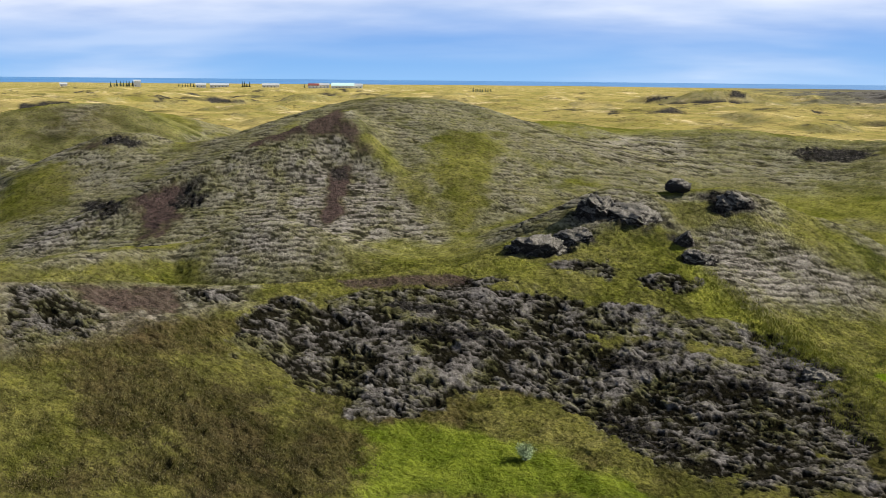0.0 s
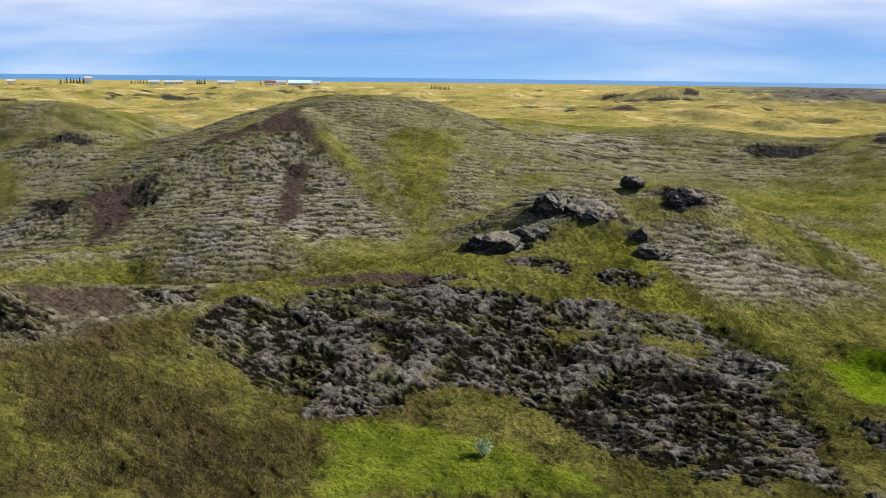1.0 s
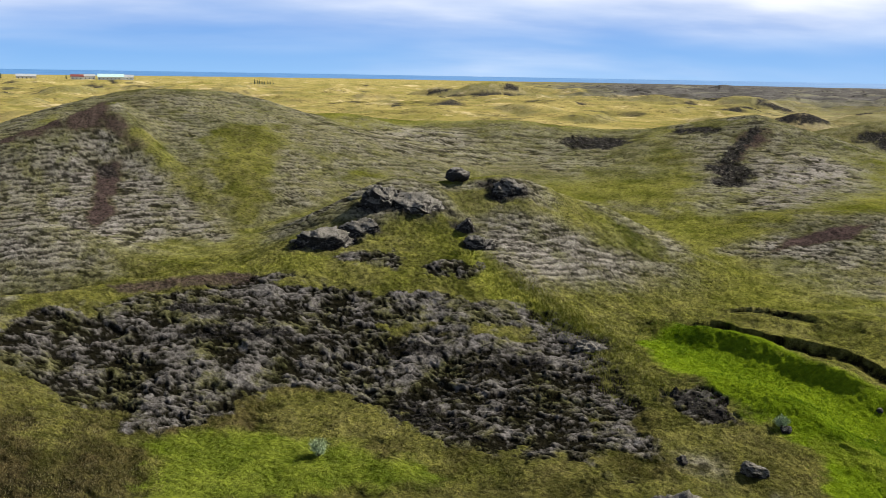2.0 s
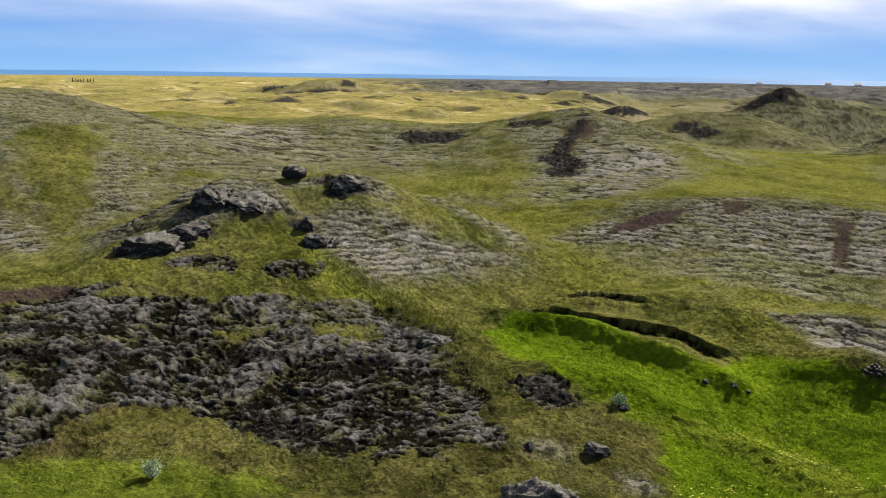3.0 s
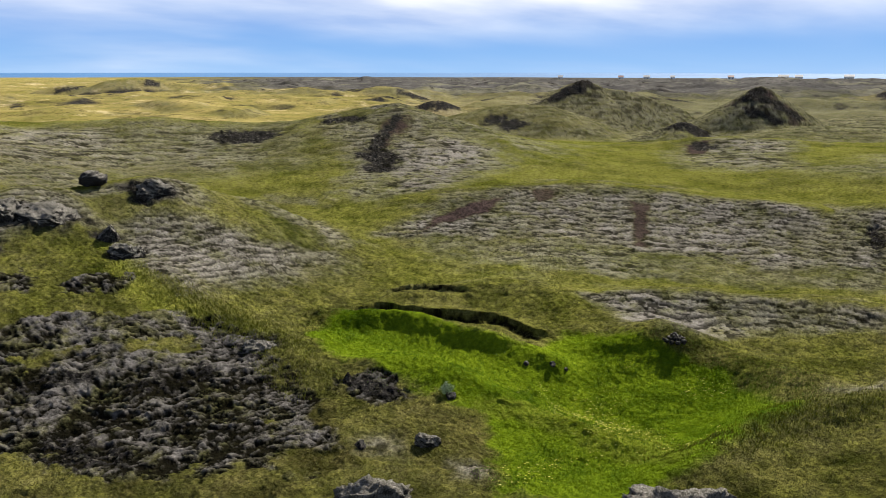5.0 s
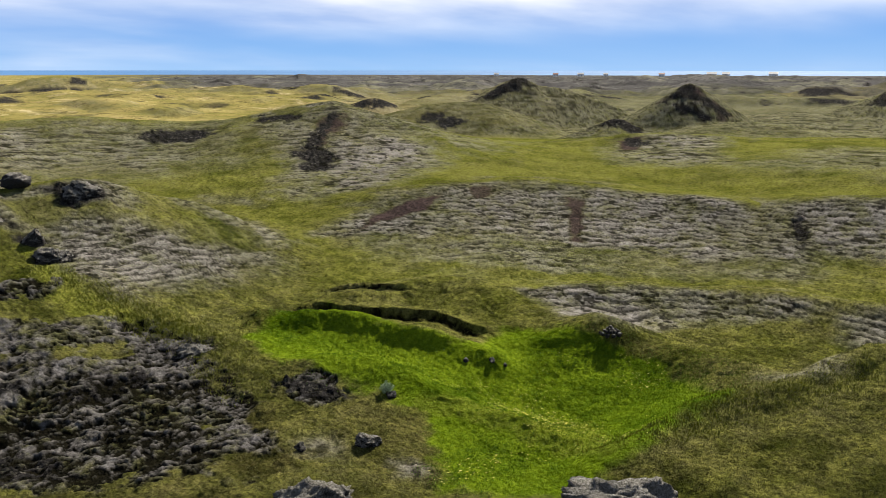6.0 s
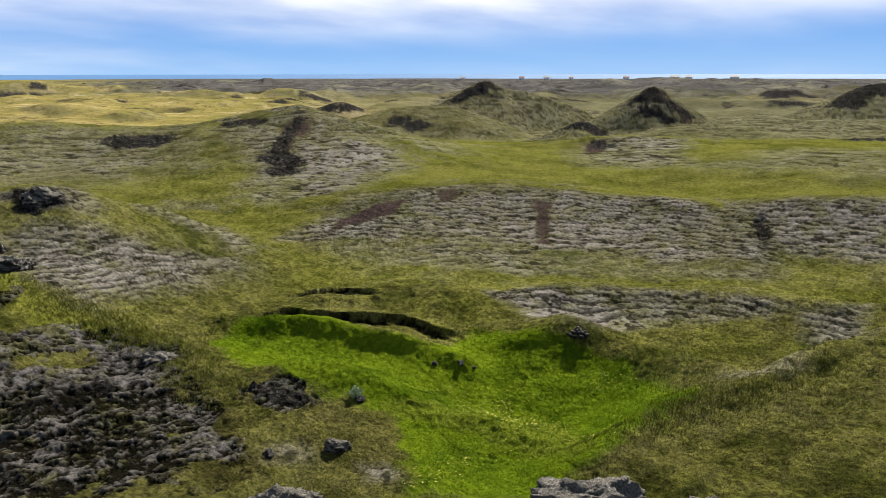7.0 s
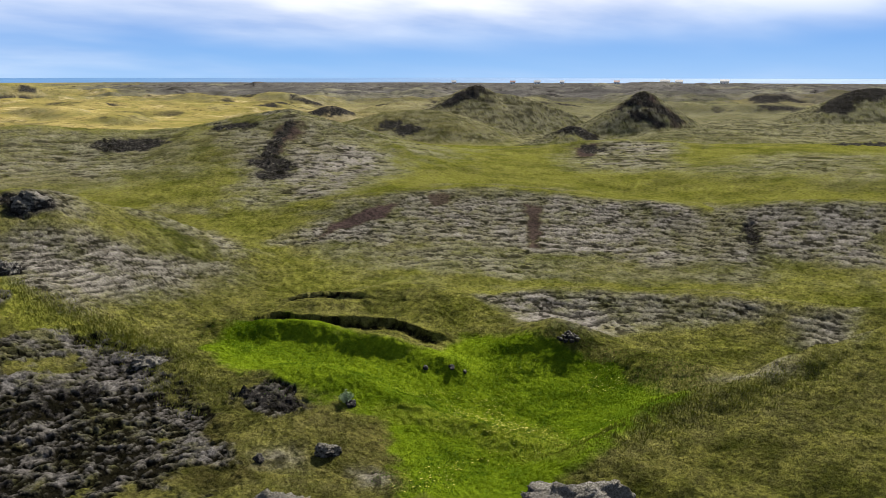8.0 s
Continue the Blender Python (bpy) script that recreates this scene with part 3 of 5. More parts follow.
OUTCROP_FLANK = (
    ("moss", 0.95, 0.8, (18.2, 57.9), (21.4, 58.4), (24.6, 57.5), (28.5, 55.4), (32, 54.1), (29.3, 51.5), (23, 49.8), (19.7, 48.8), (18.2, 51.4)),
    ("grass", 0.9, 1.5, (26.9, 62.8), (30.8, 61.2), (34, 56.1), (36.3, 54.6), (32.4, 54.3), (28.7, 56), (25.5, 58.3)),
)
BROAD_RIDGE = (
    ("moss", 0.62, 3, (22.2, 114.3), (33.6, 118.9), (44.3, 115.6), (53.2, 108.9), (44.3, 92.4), (32.7, 94.8), (17.3, 89.7)),
    ("moss", 0.8, 2, (61.8, 104.4), (67.5, 101), (70.4, 96.5), (56.3, 78.4), (46.7, 69.9), (48.3, 78), (59, 93.8)),
    ("moss", 1, 1.5, (69.9, 95.9), (72.2, 87.1), (74.4, 80.2), (68.1, 72.4), (54.9, 67), (48.8, 68.9), (60.8, 84.5)),
    ("grass", 1, 2, (51.3, 106.8), (60.4, 101.9), (51.7, 82.2), (43.3, 71), (40.3, 84.1)),
    ("soil", 0.9, 1, (69.8, 97.2), (71.5, 95.9), (69.4, 92.4), (63.9, 88.9), (57.1, 83.1), (57.9, 85.5), (64.5, 91.7)),
    ("rock", 0.9, 1, (59.9, 88.4), (61.5, 85.5), (56.6, 78.2), (54.3, 80.1)),
)
BROAD_LEFT = (
    ("moss", 0.75, 2, (13.9, 102.2), (22.7, 118.6), (30.4, 119.5), (39, 120.4), (33.8, 103.2), (20.6, 92.8), (10.8, 88.1), (9.9, 91.7)),
    ("moss", 0.5, 3, (39, 120.4), (62.3, 113.8), (49.8, 89.9), (41.6, 95.6), (32.8, 99.9)),
    ("moss", 0.45, 2, (3.5, 75.7), (9.5, 80.9), (12.2, 79.9), (8.2, 74.4), (3.4, 72.1)),
    ("grass", 1, 2, (-1.6, 89.1), (4.9, 94.3), (5, 83.1), (2.1, 64.2), (-0.3, 77.3)),
)
BAND_HILL = (
    ("moss", 1, 0.8, (41.2, 58.8), (47.6, 59.8), (57.4, 59.2), (65.2, 52.6), (69.3, 47.4), (74.2, 38.3), (73.3, 33), (72.3, 29), (64.1, 25.4), (60.7, 30.9), (59.4, 37.5), (55.8, 41.7), (53, 47.5), (47.1, 52), (44.2, 55.5)),
    ("moss", 0.6, 2, (44.2, 55.5), (52.4, 46.9), (59.4, 37.5), (64.1, 25.4), (59.5, 23.4), (53.9, 33.9), (47.1, 42.1), (42.9, 50.9)),
    ("soil", 0.95, 0.4, (44.4, 57), (47.5, 58.8), (51.9, 59), (55.6, 58.2), (51.9, 56.5), (48.3, 57.3), (45.1, 56.7)),
    ("soil", 0.8, 0.4, (58.9, 57.1), (61, 56), (59, 54.8), (57.6, 55.1)),
    ("soil", 0.9, 0.4, (64.8, 49.7), (65.7, 48.1), (61.8, 45.6), (57.4, 42.3), (56.7, 42.9), (61.1, 46.1)),
)
BAND_FAR = (
    ("moss", 1, 0.8, (74.6, 32.8), (75.7, 27.5), (78.4, 20.5), (68.3, 17.5), (67.1, 22.3), (67.1, 27.3)),
    ("rock", 0.7, 0.3, (73, 30.2), (73.1, 29.6), (66.5, 26.5), (65.9, 26.8)),
    ("grass", 0.9, 1, (40.8, 49.6), (49.5, 39.3), (59.6, 25.4), (62.3, 15.8), (56.4, 14.2), (56.1, 23.8), (47.4, 37.6)),
)
BERM = (
    ("moss", 1, 0.5, (43.8, 37.1), (46.1, 35.3), (49.2, 30.7), (51.8, 25.6), (53.6, 20.5), (53.1, 19.3), (51.6, 20.4), (48.8, 24), (46.5, 25.5), (41.4, 27.3), (41.1, 30.5), (42.9, 34.2)),
    ("moss", 1, 0.5, (52.6, 18.5), (54.2, 17.2), (55.6, 15.6), (44.7, 12.4), (50.3, 17.3)),
    ("moss", 0.6, 0.5, (39.4, 18), (41, 15), (40.2, 14.2), (38.3, 16.1)),
)
HOLLOW = (
    ("lush", 1, 0.6, (23.7, 41.7), (28.7, 44.4), (31.9, 44.2), (31.3, 37.7), (33.3, 32.9), (37.9, 33.4), (39.9, 30.9), (40.1, 26.4), (39.8, 22.7), (35.8, 16.8), (33.9, 17.8), (28.7, 17.8), (25.7, 18.3), (24.7, 18.6), (21.4, 22.3), (24.2, 25.4), (26.3, 28.7), (24.7, 32.6), (23.6, 36.6)),
    ("grass", 0.9, 0.5, (30.2, 40.9), (35.4, 42.7), (41, 38.4), (41.5, 33.6), (37.8, 32.8), (33.8, 33.4), (36.3, 38)),
    ("bright", 0.35, 0.5, (25.8, 31.1), (29.1, 27.9), (32.6, 23.3), (28.9, 18.3), (27.9, 18.7), (28.3, 25.2), (26.4, 29.2)),
)
SPUR_FOOT = (
    ("brown", 0.45, 0.7, (23.3, 37.3), (24.3, 32.9), (26.3, 28.7), (24.2, 25.4), (21.7, 22.6), (19, 25.8), (19.4, 30.1), (20.4, 34.3)),
    ("tuft", 0.95, 0.3, (22.9, 35.5), (24.7, 33.5), (24.1, 31.8), (22.2, 32), (22, 33.9)),
    ("moss", 0.6, 0.4, (19.6, 30), (21, 29.3), (20.4, 27.8), (19.2, 28.6)),
    ("moss", 0.7, 0.3, (22.1, 25.9), (23, 25.1), (21.9, 23.7), (21.3, 24.5)),
    ("brown", 0.25, 0.8, (28.7, 17.8), (33.1, 16), (37.1, 14), (41.7, 11.5), (31.1, 8.2), (25.1, 17.8)),
)
CONE = (
    ("moss", 0.8, 2, (194, 124.4), (201.9, 121.4), (209.4, 118.5), (210.1, 111.9), (208.1, 104.5), (196.5, 110.9)),
    ("soil", 0.95, 2, (203, 124.2), (205.2, 120.8), (209.5, 118.3), (209.5, 113), (203.6, 113.5), (203.4, 118.7)),
    ("soil", 0.8, 1.5, (206.5, 113.4), (210.1, 111.9), (208.1, 104.4), (202.4, 104.9)),
    ("rock", 0.7, 1.5, (206, 119.4), (207.9, 116), (203.7, 113.3), (204.2, 117.4)),
)
CRESTED_CONE = (
    ("rock", 0.9, 2, (180.8, 173.8), (185, 169.4), (193, 168.5), (192.4, 165.1), (194.6, 162.4), (189, 164.9), (183, 167.6)),
    ("bright", 0.5, 1.5, (187.9, 166.2), (191.6, 166), (190.7, 163)),
    ("rock", 0.8, 1.5, (187.6, 162.5), (191.2, 162.3), (188.6, 157.3)),
    ("brown", 0.5, 3, (195.5, 161.4), (200.9, 154.5), (201.7, 144.4), (189.5, 147.7), (187.4, 154.6)),
)
PLATEAU = (
    ("moss", 0.9, 2, (104.8, 71.6), (113.8, 73.4), (117.9, 69.6), (119.6, 63.4), (96.7, 50.3), (94.8, 56.6), (91.8, 61.7)),
    ("soil", 0.95, 1, (111.1, 74.8), (114, 73), (106, 68.8), (105.5, 70.9)),
    ("moss", 0.5, 3, (97.7, 46.2), (109, 45.2), (122.4, 32.2), (95.9, 25.1), (96.8, 35.3)),
    ("bright", 0.5, 3, (76.3, 81.7), (110.5, 101.7), (116, 92.8), (84.2, 72.2), (68.2, 70)),
)
SAND = ((136, 606), (160, 604), (200, 571), (255, 549), (248, 520), (190, 535), (150, 565))
AREAS = (LEFT_HILL, SADDLE_RIDGE, PYRAMID, PYRAMID_ROCK, DOME, GREY_KNOLL, NEAR_CREST, NEAR_BROWN, NEAR_FACE, NEAR_EDGE, SPUR, OUTCROP_KNOLL, OUTCROP_FLANK, BROAD_RIDGE, BROAD_LEFT, BAND_HILL, BAND_FAR, BERM, HOLLOW, SPUR_FOOT, CONE, CRESTED_CONE, PLATEAU)


def strips(x, y, lines, fray=1.0, soft=0.5, seed=0):
    """0..1: within the strips, with frayed edges."""
    m = np.zeros(x.shape)
    for x0, y0, x1, y1, w in lines:
        reach = 2 * w + 2
        box = np.nonzero((x > min(x0, x1) - reach) & (x < max(x0, x1) + reach) & (y > min(y0, y1) - reach) & (y < max(y0, y1) + reach))
        if not len(box[0]):
            continue
        px, py = x[box], y[box]
        ex, ey = x1 - x0, y1 - y0
        s = np.clip(((px - x0) * ex + (py - y0) * ey) / (ex * ex + ey * ey + 1e-6), 0, 1)
        d = np.hypot(px - x0 - s * ex, py - y0 - s * ey) / w + (fbm(px, py, max(w * 0.9, 0.8), 4, seed + 3, 0.65) - 0.5) * 1.5 * fray
        m[box] = np.maximum(m[box], 1 - step(1 - soft, 1 + soft, d))
    return m


def outline(x, y, corners, fray, seed=0, soft=0.8):
    """0..1: within a closed outline, with an uneven soft edge."""
    m = np.zeros(x.shape)
    reach = (1.2 + soft) * fray + 1
    xs, ys = [c[0] for c in corners], [c[1] for c in corners]
    box = np.nonzero((x > min(xs) - reach) & (x < max(xs) + reach) & (y > min(ys) - reach) & (y < max(ys) + reach))
    if not len(box[0]):
        return m
    px, py = x[box], y[box]
    d, inside = np.full(px.shape, 1e9), np.zeros(px.shape, bool)
    for (x0, y0), (x1, y1) in zip(corners, corners[1:] + corners[:1]):
        ex, ey = x1 - x0, y1 - y0
        s = np.clip(((px - x0) * ex + (py - y0) * ey) / (ex * ex + ey * ey + 1e-9), 0, 1)
        d = np.minimum(d, np.hypot(px - x0 - s * ex, py - y0 - s * ey))
        inside ^= ((y0 > py) != (y1 > py)) & (px < ex * (py - y0) / (ey if abs(ey) > 1e-9 else 1e-9) + x0)
    d = np.where(inside, d, -d) + (fbm(px, py, 2.2 * fray + 0.6, 5, seed, 0.7) - 0.5) * 4.0 * fray
    m[box] = step(-soft * fray, soft * fray, d)
    return m


def tuft_field(x, y, h, where):
    """Thick moss cushions in ragged ledges: relief in metres, bare ground with painted shade between them, and how pale
    each cushion is.
    """
    up, gap, tone = np.zeros(x.shape), np.zeros(x.shape), np.full(x.shape, 0.5)
    box = np.nonzero(where > 0.02)
    if len(box[0]):
        px, py = x[box], y[box]
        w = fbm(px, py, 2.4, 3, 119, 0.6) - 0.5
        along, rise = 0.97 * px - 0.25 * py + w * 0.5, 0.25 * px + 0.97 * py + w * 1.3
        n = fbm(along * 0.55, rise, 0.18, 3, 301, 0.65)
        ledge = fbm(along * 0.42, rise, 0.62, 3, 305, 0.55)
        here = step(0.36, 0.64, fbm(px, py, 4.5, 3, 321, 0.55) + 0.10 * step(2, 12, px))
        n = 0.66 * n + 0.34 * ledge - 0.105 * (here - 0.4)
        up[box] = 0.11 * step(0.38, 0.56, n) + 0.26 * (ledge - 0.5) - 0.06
        # low places between the crowns: their shade goes into the colour
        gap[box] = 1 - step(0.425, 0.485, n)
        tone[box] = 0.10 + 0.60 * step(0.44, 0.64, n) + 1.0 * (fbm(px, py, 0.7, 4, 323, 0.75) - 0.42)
    return up, gap, np.clip(tone, 0, 1)


def moss_field(x, y, h, where):
    """Thinner moss of the slopes further off, in broken rows along the contours, with shade painted in the troughs."""
    up, gap, tone = np.zeros(x.shape), np.zeros(x.shape), np.full(x.shape, 0.5)
    box = np.nonzero(where > 0.03)
    if len(box[0]):
        px, py, ph = x[box], y[box], h[box]
        r = np.hypot(px, py)
        w = fbm(px, py, 7.0, 5, 103, 0.55) - 0.5
        along, rise = np.arctan2(px, py) * 66.0, 2.05 * ph + 0.36 * r
        far, farther = step(80, 115, r), step(140, 200, r)
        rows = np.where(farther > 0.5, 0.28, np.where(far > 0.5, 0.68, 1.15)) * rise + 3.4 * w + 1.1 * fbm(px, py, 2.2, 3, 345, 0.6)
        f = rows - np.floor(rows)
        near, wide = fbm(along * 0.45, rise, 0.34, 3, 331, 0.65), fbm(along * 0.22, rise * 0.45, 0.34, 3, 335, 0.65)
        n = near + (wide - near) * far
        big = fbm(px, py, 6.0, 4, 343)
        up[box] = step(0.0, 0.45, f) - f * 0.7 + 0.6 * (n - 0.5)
        # troughs of the rows and low spots, darkened in colour as if shaded
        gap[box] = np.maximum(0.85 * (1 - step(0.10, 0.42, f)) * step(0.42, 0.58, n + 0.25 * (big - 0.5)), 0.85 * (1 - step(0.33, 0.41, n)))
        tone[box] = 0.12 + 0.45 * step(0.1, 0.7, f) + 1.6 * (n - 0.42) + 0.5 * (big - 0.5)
    return up, gap, np.clip(tone, 0, 1)


def covers(x, y, h, slope):
    """The share of each ground cover at each place."""
    r = np.hypot(x, y)
    bearing = np.degrees(np.arctan2(x, y))
    n1, n2 = fbm(x, y, 9.0, 5, 51, 0.6), fbm(x, y, 2.2, 4, 57, 0.6)
    share = {key: np.zeros(x.shape) for key in ("tuft", "soil", "rock", "lush", "brown", "bright")}
    share["moss"] = 0.68 * step(0.12, 0.38, slope + (n1 - 0.5) * 0.5 + (n2 - 0.5) * 0.2) * step(56, 64, r) * (1 - 0.6 * step(160, 230, r))
    # short bright grass on the level ground between the hills
    share["bright"] = 0.40 * (1 - step(0.05, 0.20, slope + (n1 - 0.5) * 0.25)) * step(54, 62, r) * (1 - step(180, 260, r))
    share["brown"] = (0.50 + 0.45 * step(0.35, 0.60, n1)) * (1 - step(42, 52, r)) * (1 - step(17, 24, x))
    for k, area in enumerate(AREAS):
        for j, (kind, part_of, fray, *corners) in enumerate(area):
            m = part_of * outline(x, y, corners, fray, 60 + (k * 7 + j) % 40, {"moss": 2.2, "brown": 2.0, "tuft": 2.2}.get(kind, 0.8))
            if kind == "grass":
                for key in ("moss", "tuft", "soil"):
                    share[key] = share[key] * (1 - m)
            else:
                share[kind] = np.maximum(share[kind], m)
                if kind == "lush":
                    share["brown"] = share["brown"] * (1 - m)
    moss, tuft, soil, rock, lush, brown, bright = (share[key] for key in ("moss", "tuft", "soil", "rock", "lush", "brown", "bright"))
    # grass shows through the moss in patches
    moss = moss * (1 - 0.35 * step(0.50, 0.66, n1)) * (1 - 0.85 * soil)
    tuft = step(0.36, 0.62, tuft + (fbm(x, y, 1.9, 4, 68, 0.7) - 0.5) * 1.1) * (tuft > 0.02)
    moss = np.maximum(moss * (1 - tuft), 0.45 * step(165, 230, r) * (1 - step(420, 560, r)) * step(30, 48, bearing))
    rock = np.maximum(rock, strips(x, y, ROCK, 1.5, 0.3, 73))
    rock = np.maximum(rock, strips(x, y, CRAG, 1.0, 0.35, 77))
    bank = strips(x, y, BANK, 1.3, 0.35, 75)
    # dry yellow grass on the plain, dark heath beyond it
    straw = fbm(x, y, 120.0, 4, 91)
    dry = step(150, 260, r + (n1 - 0.5) * 60) * (1 - step(30, 58, bearing + (straw - 0.5) * 30))
    dry *= np.maximum(1 - step(14, 30, bearing + (straw - 0.5) * 16) * step(420, 620, r), 0)
    dry = np.maximum(dry, 0.75 * step(0.5, 0.62, straw) * step(200, 320, r) * (1 - step(520, 700, r)) * (bearing > 15))
    heath = step(14, 30, bearing + (straw - 0.5) * 16) * step(400, 660, r + (n1 - 0.5) * 150)
    sand = outline(x, y, SAND, 8.0, 93)
    dry, heath = np.maximum(dry, sand), heath * (1 - sand)
    dry, heath = dry * (1 - np.maximum(soil, moss)), heath * (1 - soil)
    # dark litter, with the shade of cushions and rows painted into the gaps
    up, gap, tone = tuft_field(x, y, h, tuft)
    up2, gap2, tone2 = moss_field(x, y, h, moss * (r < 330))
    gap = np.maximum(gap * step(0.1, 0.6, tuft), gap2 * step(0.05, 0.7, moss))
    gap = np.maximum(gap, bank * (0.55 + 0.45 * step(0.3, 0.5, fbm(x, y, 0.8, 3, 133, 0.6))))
    # uneven sward: thin and dark, or thick and pale
    close, middle, broad = fbm(x, y, 0.9, 4, 135, 0.72), fbm(x, y, 3.2, 4, 137, 0.72), fbm(x, y, 14.0, 3, 139, 0.75)
    a, b = step(55, 120, r), step(160, 420, r)
    sward = step(0.30, 0.70, (close * (1 - a) + middle * a) * (1 - b) * 0.72 + broad * (0.28 + 0.72 * b))
    tone = np.where(tuft > 0.3, tone, np.where(moss > 0.3, 0.6 * tone2 + 0.4 * sward, sward))
    # lava breaks through on the hummocks of the plain
    rock = np.maximum(rock, step(0.60, 0.68, fbm(x, y, 26.0, 4, 95, 0.6)) * step(0.08, 0.2, slope) * step(260, 330, r) * (1 - step(1500, 1900, r)))
    brown = brown * (0.35 + 0.65 * step(0.32, 0.62, fbm(x, y, 3.5, 4, 97, 0.6)))
    return moss, tuft, soil, rock, lush, brown, bright, dry, heath, gap, tone, slope, up, up2


def relief(x, y, h, slope, c):
    """Small relief: tufts, sheep steps, stones."""
    moss, tuft, soil, rock, lush, brown, bright, dry, heath, gap, tone, slope, up, up2 = c
    r = np.hypot(x, y)
    fade = 1 - step(110, 230, r)
    d = ((fbm(x, y, 1.1, 4, 101, 0.6) - 0.5) * 0.26 + (fbm(x, y, 4.5, 3, 99) - 0.5) * 0.45) * fade * (1 - 0.6 * moss)
    d += step(110, 190, r) * (1 - step(500, 900, r)) * (fbm(x, y, 7.0, 4, 105, 0.6) - 0.5) * 0.5
    # cushions of thin moss, and sheep steps
    d += moss * fade * (0.10 * (up2 - 0.4) + (fbm(x, y, 0.55, 3, 109, 0.6) - 0.5) * 0.06)
    # thick moss cushions, one above the other
    d += tuft * up
    # sward: tussocks
    d += (1 - tuft) * (1 - moss) * (1 - 0.6 * lush) * (tone - 0.5) * 0.09 * fade
    crag = np.abs(fbm(x, y, 1.3, 4, 121, 0.6) - 0.5) * 2
    d += rock * (1 - step(0.05, 0.3, tuft)) * (0.55 * (crag - 0.3) + (value_noise(x, y, 0.35, 123) - 0.5) * 0.25)
    d += soil * (fbm(x, y, 0.5, 3, 125) - 0.6) * 0.18
    d += (lush + bright) * (fbm(x, y, 0.35, 3, 127, 0.6) - 0.5) * 0.12 * fade
    d += brown * ((fbm(x, y, 0.4, 3, 129, 0.6) - 0.5) * 0.12 - 0.16 * step(0.45, 0.75, fbm(x, y, 0.8, 3, 131, 0.6))) * fade
    return d


# ---- sheet ----
def node(nt, kind, ins=(), **props):
    n = nt.nodes.new("ShaderNode" + kind)
    for k, v in props.items():
        setattr(n, k, v)
    for k, v in dict(ins).items():
        if hasattr(v, "links"):
            link(nt, v, n.inputs[k])
        else:
            n.inputs[k].default_value = v
    return n


def blend(nt, fac, a, b, mode="MIX"):
    n = nt.nodes.new("ShaderNodeMix")
    n.data_type, n.blend_type = "RGBA", mode
    for key, v in (("Factor", fac), ("A", a), ("B", b)):
        socket = [s for s in n.inputs if s.name == key and (s.type == "RGBA" or key == "Factor" and s.type == "VALUE")][0]
        if hasattr(v, "links"):
            link(nt, v, socket)
        else:
            socket.default_value = v if key == "Factor" else (*v, 1)
    return [s for s in n.outputs if s.type == "RGBA"][0]


def noise_fac(nt, where, scale, detail=4, rough=0.6, lo=0.3, hi=0.7):
    n = node(nt, "TexNoise", {"Vector": where, "Scale": scale, "Detail": detail, "Roughness": rough})
    return node(nt, "MapRange", {"Value": n.outputs["Fac"], "From Min": lo, "From Max": hi}).outputs[0]


def material(name):
    m = bpy.data.materials.new(name)
    m.use_nodes = True
    nt = m.node_tree
    nt.nodes.clear()
    out = nt.nodes.new("ShaderNodeOutputMaterial")
    bsdf = nt.nodes.new("ShaderNodeBsdfPrincipled")
    link(nt, bsdf.outputs[0], out.inputs[0])
    bsdf.inputs["Specular IOR Level"].default_value = 0.2
    return m, nt, bsdf


